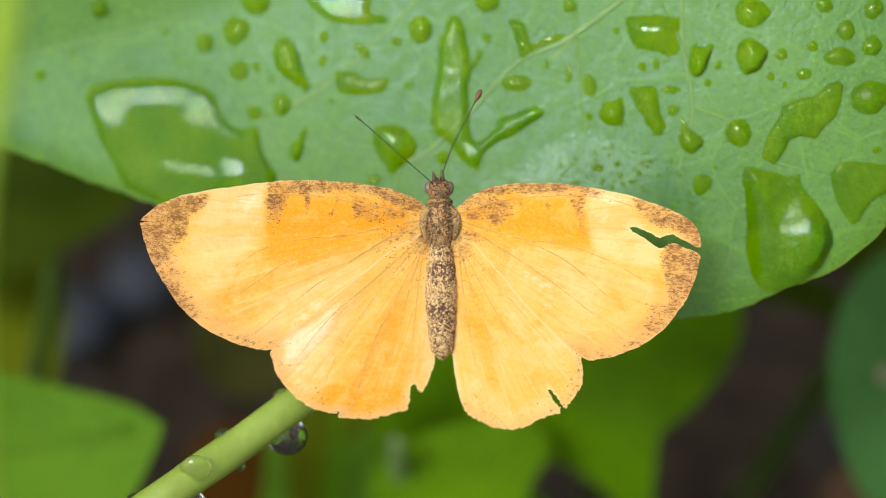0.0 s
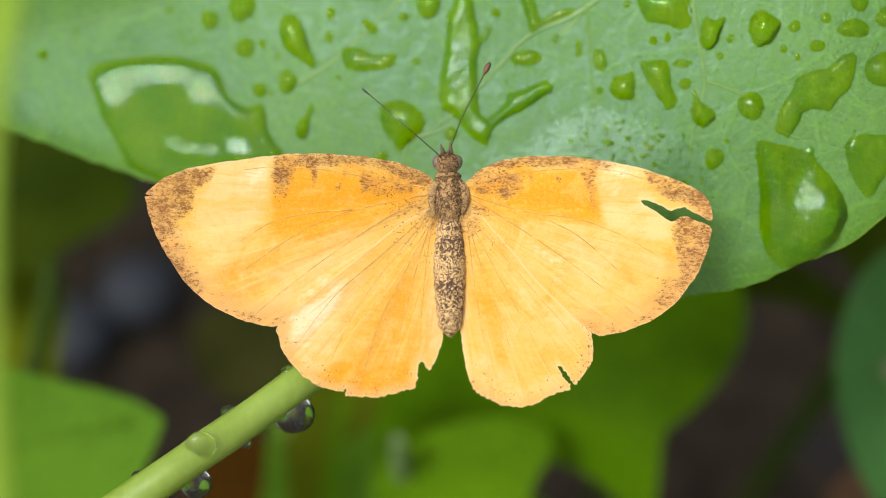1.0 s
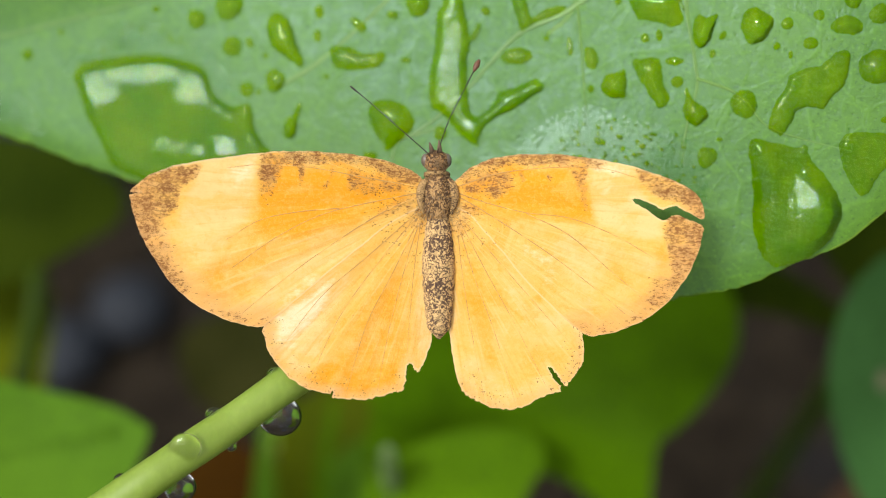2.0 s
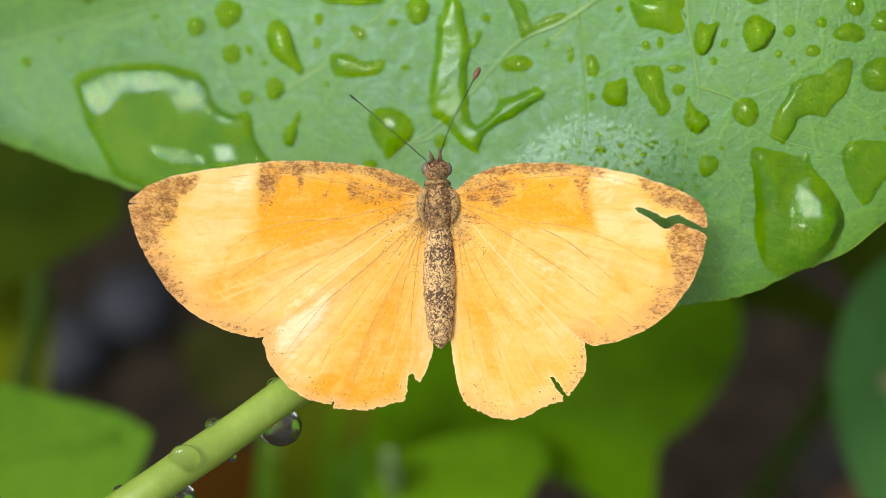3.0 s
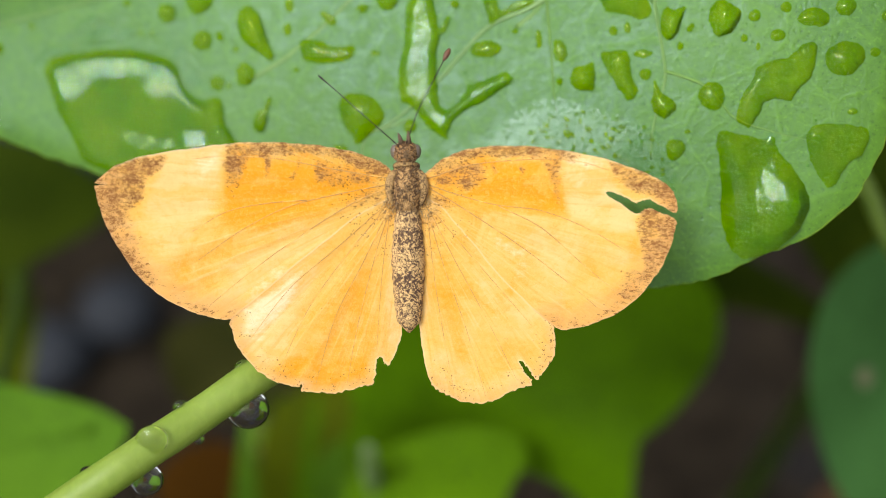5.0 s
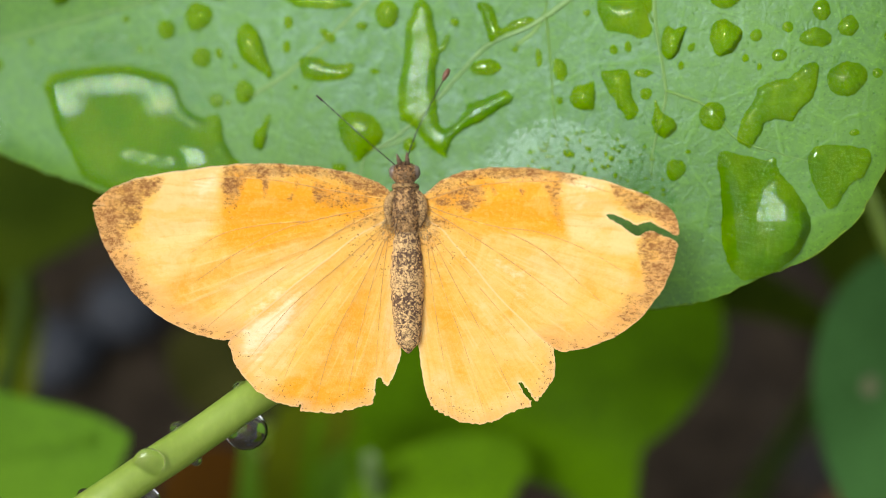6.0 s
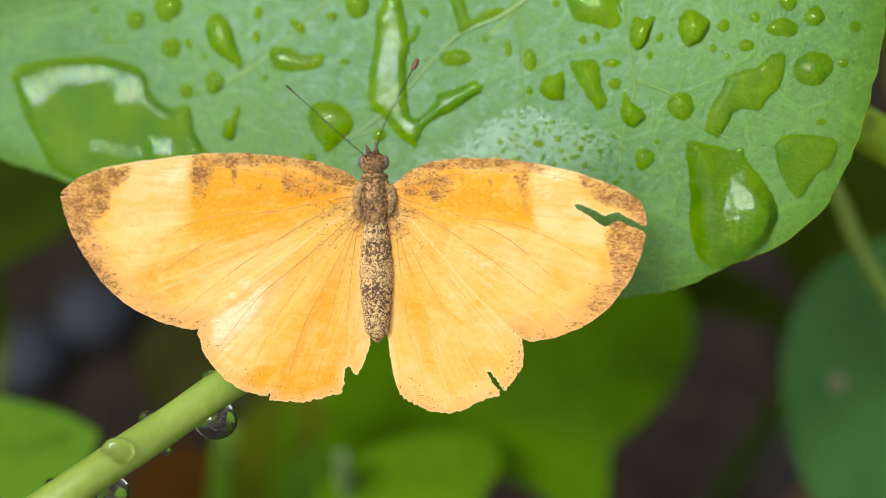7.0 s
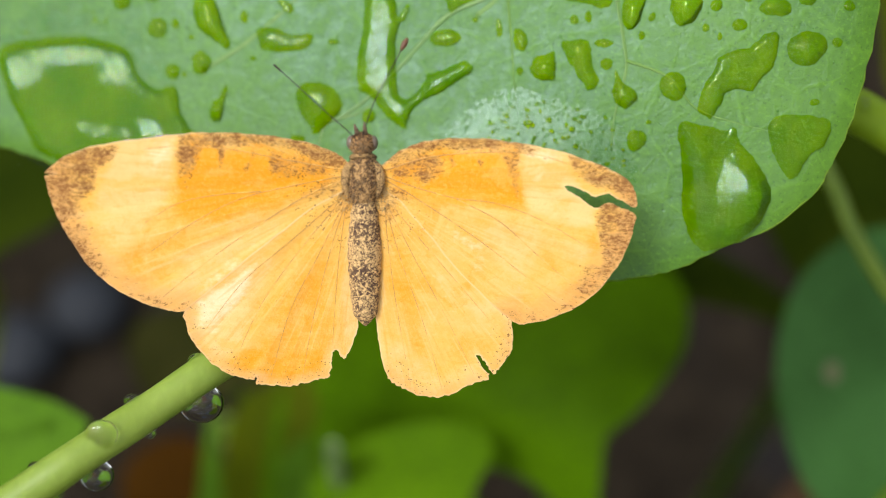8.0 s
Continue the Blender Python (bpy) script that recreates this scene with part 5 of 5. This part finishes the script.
low_leaf([(5.92, -43.22), (14.37, -48.51), (22.83, -59.08), (12.26, -63.30), (1.69, -54.85)], -140, (0, 0), BACK_LEAF, "small green leaf near the soil", (11.20, -54.85))

low_leaf([(-49.2, -16.8), (-40.6, -12.2), (-29.5, -15.8), (-23.7, -23.1), (-30.0, -27.4), (-39.5, -31.8), (-47.5, -27.4)], -140, (0, 0), OLIVE_SHADE_TONE, "olive brown leaf near the soil with shade in its colour", (-30.0, -27.4))
low_leaf([(-20.6, -46.9), (-19.6, -37.7), (-16.8, -33.1), (-12.6, -31.0), (-10.3, -34.5), (-10.9, -40.5), (-10.3, -46.9)], -112, (0, 0), LEAF_LIT_TONE, "upright green leaf behind the petiole", (-20.6, -46.9))
low_leaf([(76.0, -47.0), (80.0, -44.5), (88.0, -46.0), (92.0, -55.0), (84.0, -63.0), (76.0, -59.0), (73.0, -52.0)], -150, (0, 0), DRY_LEAF, "dry tan fallen leaf on the dark soil", (88.0, -58.0))
# Added sheet whose lighter green paints the lit part of the lobed leaf.
low_leaf([(-12.1, -37.7), (-10.0, -32.8), (-5.9, -29.4), (-0.1, -26.9), (6.5, -25.9), (12.3, -26.9), (14.3, -30.2), (12.7, -33.1), (10.6, -37.2), (9.8, -42.2), (-5.0, -42.2)], -88, (0, 0), LIT_PATCH_LEAF, "paler green sheet added over the lobed leaf as its lit part", (9.8, -42.2))

spot = part("leaf_spot", ball((0, 0, 0), (1.1, 1.5, 0.2), 16, 8), SPECK)
spot.matrix_basis = T @ Matrix.Translation(Vector((60.55, -18.21, -79.9)) * MM)
tagged(spot, "small dry brown speck on the bluish leaf", "dry speck")


def build_stalks():
    def down_to_soil(p):
        way = T.to_3x3().inverted() @ Vector((0, 0, -1))
        high = (T @ (Vector(p) * MM)).z / MM
        return tuple(Vector(p) + way * (high + 4))

    ob = thing("climbing_stem", "green stem slanting behind the large leaf", "stem")
    a, b, c = (42.43, 14.58, -40), (46.70, 5.69, -40), (52.62, -5.57, -40)
    far = (83.35, -38.31, -60)
    part("stalk", tube(smooth_line([a, b, c, far, down_to_soil(far)], 8), 0.9, 12), CLIMBER, ob)
    ob = thing("side_shoot", "bright green leaf shoot beside the large leaf", "shoot")
    pts = [(37.34, 11.69, -16), (41.19, 10.06, -16), (47.41, 5.88, -17), (66.41, -8.68, -30)]
    part("stalk", tube(smooth_line(pts + [down_to_soil(pts[-1])], 8), 1.9, 14), YOUNG, ob)
    stem_drop((40.39, 10.67, -13.9), (0.5, 0.65, 0.4), "clear drop of water on the shoot")
    ob = thing("pale_stalk", "pale green stalk standing in front of the lobed leaf", "stalk")
    a, b, c = (-9.5, -32.7, -92), (-8.7, -35.2, -93), (-7.8, -38.4, -95)
    part("stalk", tube(smooth_line([a, b, c, down_to_soil(c)], 8), np.linspace(0.5, 2.0, 33)[:25], 10), PALE_STEM, ob)
    for label, top, depth, width in (("thin brownish stalk near the soil", (-66.43, -3.58), -110, 1.6),):
        ob = thing("low_stalk", label, "stalk", "stalks low in the plant")
        a = (*top, depth)
        b = tuple(Vector(a) + Vector((-1, -45, -10)))
        part("stalk", tube(smooth_line([a, b, down_to_soil(b)], 8), width, 8), STEM_SHADE_TONE, ob)
    ob = thing("grass_blade", "soft yellow green grass blade beside the large leaf", "grass blade")
    run = [(-15.65, 17.86), (-16.34, 12.63), (-16.61, 10.52), (-17.06, 8.41), (-17.47, 6.29), (-17.71, 4.17), (-17.83, 0.97), (-17.78, -2.24), (-17.65, -6.12), (-17.04, -14.15)]
    line = smooth_line([(x, y, 45) for x, y in run], 8)
    tail = down_to_soil(tuple(line[-1]))
    part("blade", tube(list(line) + [tail], 0.62, 12, 0.3), BLADE, ob)
    return ob


grass_blade = build_stalks()


def build_litter():
    rnd = random.Random(9)
    spots = ((-0.122, 0.172), (-0.146, 0.152))
    for k in range(12):
        r = rnd.uniform(0.012, 0.035) if k >= len(spots) else 0.016
        bm = bmesh.new()
        bmesh.ops.create_icosphere(bm, subdivisions=3, radius=r)
        off = rnd.uniform(0, 50)
        for v in bm.verts:
            v.co *= 1 + 0.25 * noise.noise(v.co * 40 + Vector((off, 0, 0)))
            v.co.z *= 0.6
        ob = part("stone", bm, STONE)
        ob.location = (*(spots[k] if k < len(spots) else (rnd.uniform(-0.22, -0.06), rnd.uniform(0.24, 0.42))), r * 0.35)
        tagged(ob, "grey wet stone half sunk in the soil", "stone", "stones on the soil")


build_litter()


# ---- what moves ----
def motions():
    def at(x, y, z, yaw, pitch, roll):
        return T @ Matrix.Translation((HUB + Vector((x, y, z))) * MM) @ Euler(
            (radians(pitch), radians(yaw), radians(roll)), "ZXY").to_matrix().to_4x4()

    walk(butterfly, [
        (0, at(0.082, 0.208, 0.041, 0.648, 0.340, -0.072)),
        (0.5, at(0.058, 0.113, -0.166, 0.918, 0.304, -0.109)),
        (1, at(-0.028, 0.066, -0.250, 0.924, 0.400, -0.017)),
        (1.2, at(-0.055, 0.030, -0.492, 0.871, 0.390, -0.086)),
        (2.3, at(-0.050, -0.016, -0.339, 0.851, 0.081, -0.025)),
        (2.5, at(0.007, 0.010, -0.221, 0.852, 0.005, 0.001)),
        (3, at(-0.005, 0.040, -0.149, 0.298, 0.066, 0.051)),
        (3.5, at(0.000, -0.000, -0.000, -0.000, -0.000, -0.000)),
        (4, at(0.024, -0.005, 0.071, -0.236, 0.462, -0.492)),
        (4.2, at(0.042, -0.058, 0.225, -0.341, 0.770, -0.607)),
        (5.3, at(0.197, 0.007, 1.210, -0.894, 2.257, -0.272)),
        (5.5, at(0.146, -0.029, 1.105, -1.102, 2.599, -0.314)),
        (6, at(0.248, 0.058, 1.356, -1.559, 3.074, -0.466)),
        (6.5, at(0.258, -0.072, 1.388, -1.717, 4.023, -0.613)),
        (7, at(0.184, -0.059, 1.260, -2.069, 4.112, -0.657)),
        (7.5, at(0.186, -0.070, 0.925, -1.793, 3.524, -0.749)),
        (8, at(0.216, -0.111, 0.933, -1.772, 3.335, -0.735)),
    ])
    walk(grass_blade, [(t, T @ Matrix.Translation((x * MM, 0, 0))) for t, x in ((0, 0), (0.5, 0.05), (1.2, 0), (2.3, -1.8), (5, -2.4), (8, -2.2))])
    right = [(0, -5.15), (0.5, -4.38), (1, -3.82), (1.2, -3.55), (2.3, -2.22), (2.5, -1.99), (3, -1.36), (3.5, -0.00), (4, 0.31), (4.2, 0.55), (5.3, 1.98), (5.5, 2.12), (6, 2.08), (6.5, 2.42), (7, 1.78), (7.5, 2.58), (8, 2.69)]
    left = [(0, 0.83), (0.5, 0.85), (1, 0.69), (1.2, 0.68), (2.3, 0.83), (2.5, 0.81), (3, 0.44), (3.5, 0.00), (4, 0.21), (4.2, -0.06), (5.3, -0.51), (5.5, -0.72), (6, -0.57), (6.5, -0.49), (7, -0.31), (7.5, -0.13), (8, 0.01)]
    for w in (fore_right, hind_right):
        walk(w, [(t, pose(0, 0, 0, 0, a, 0)) for t, a in right])
    for w in (fore_left, hind_left):
        walk(w, [(t, pose(0, 0, 0, 0, a, 0)) for t, a in left])


motions()
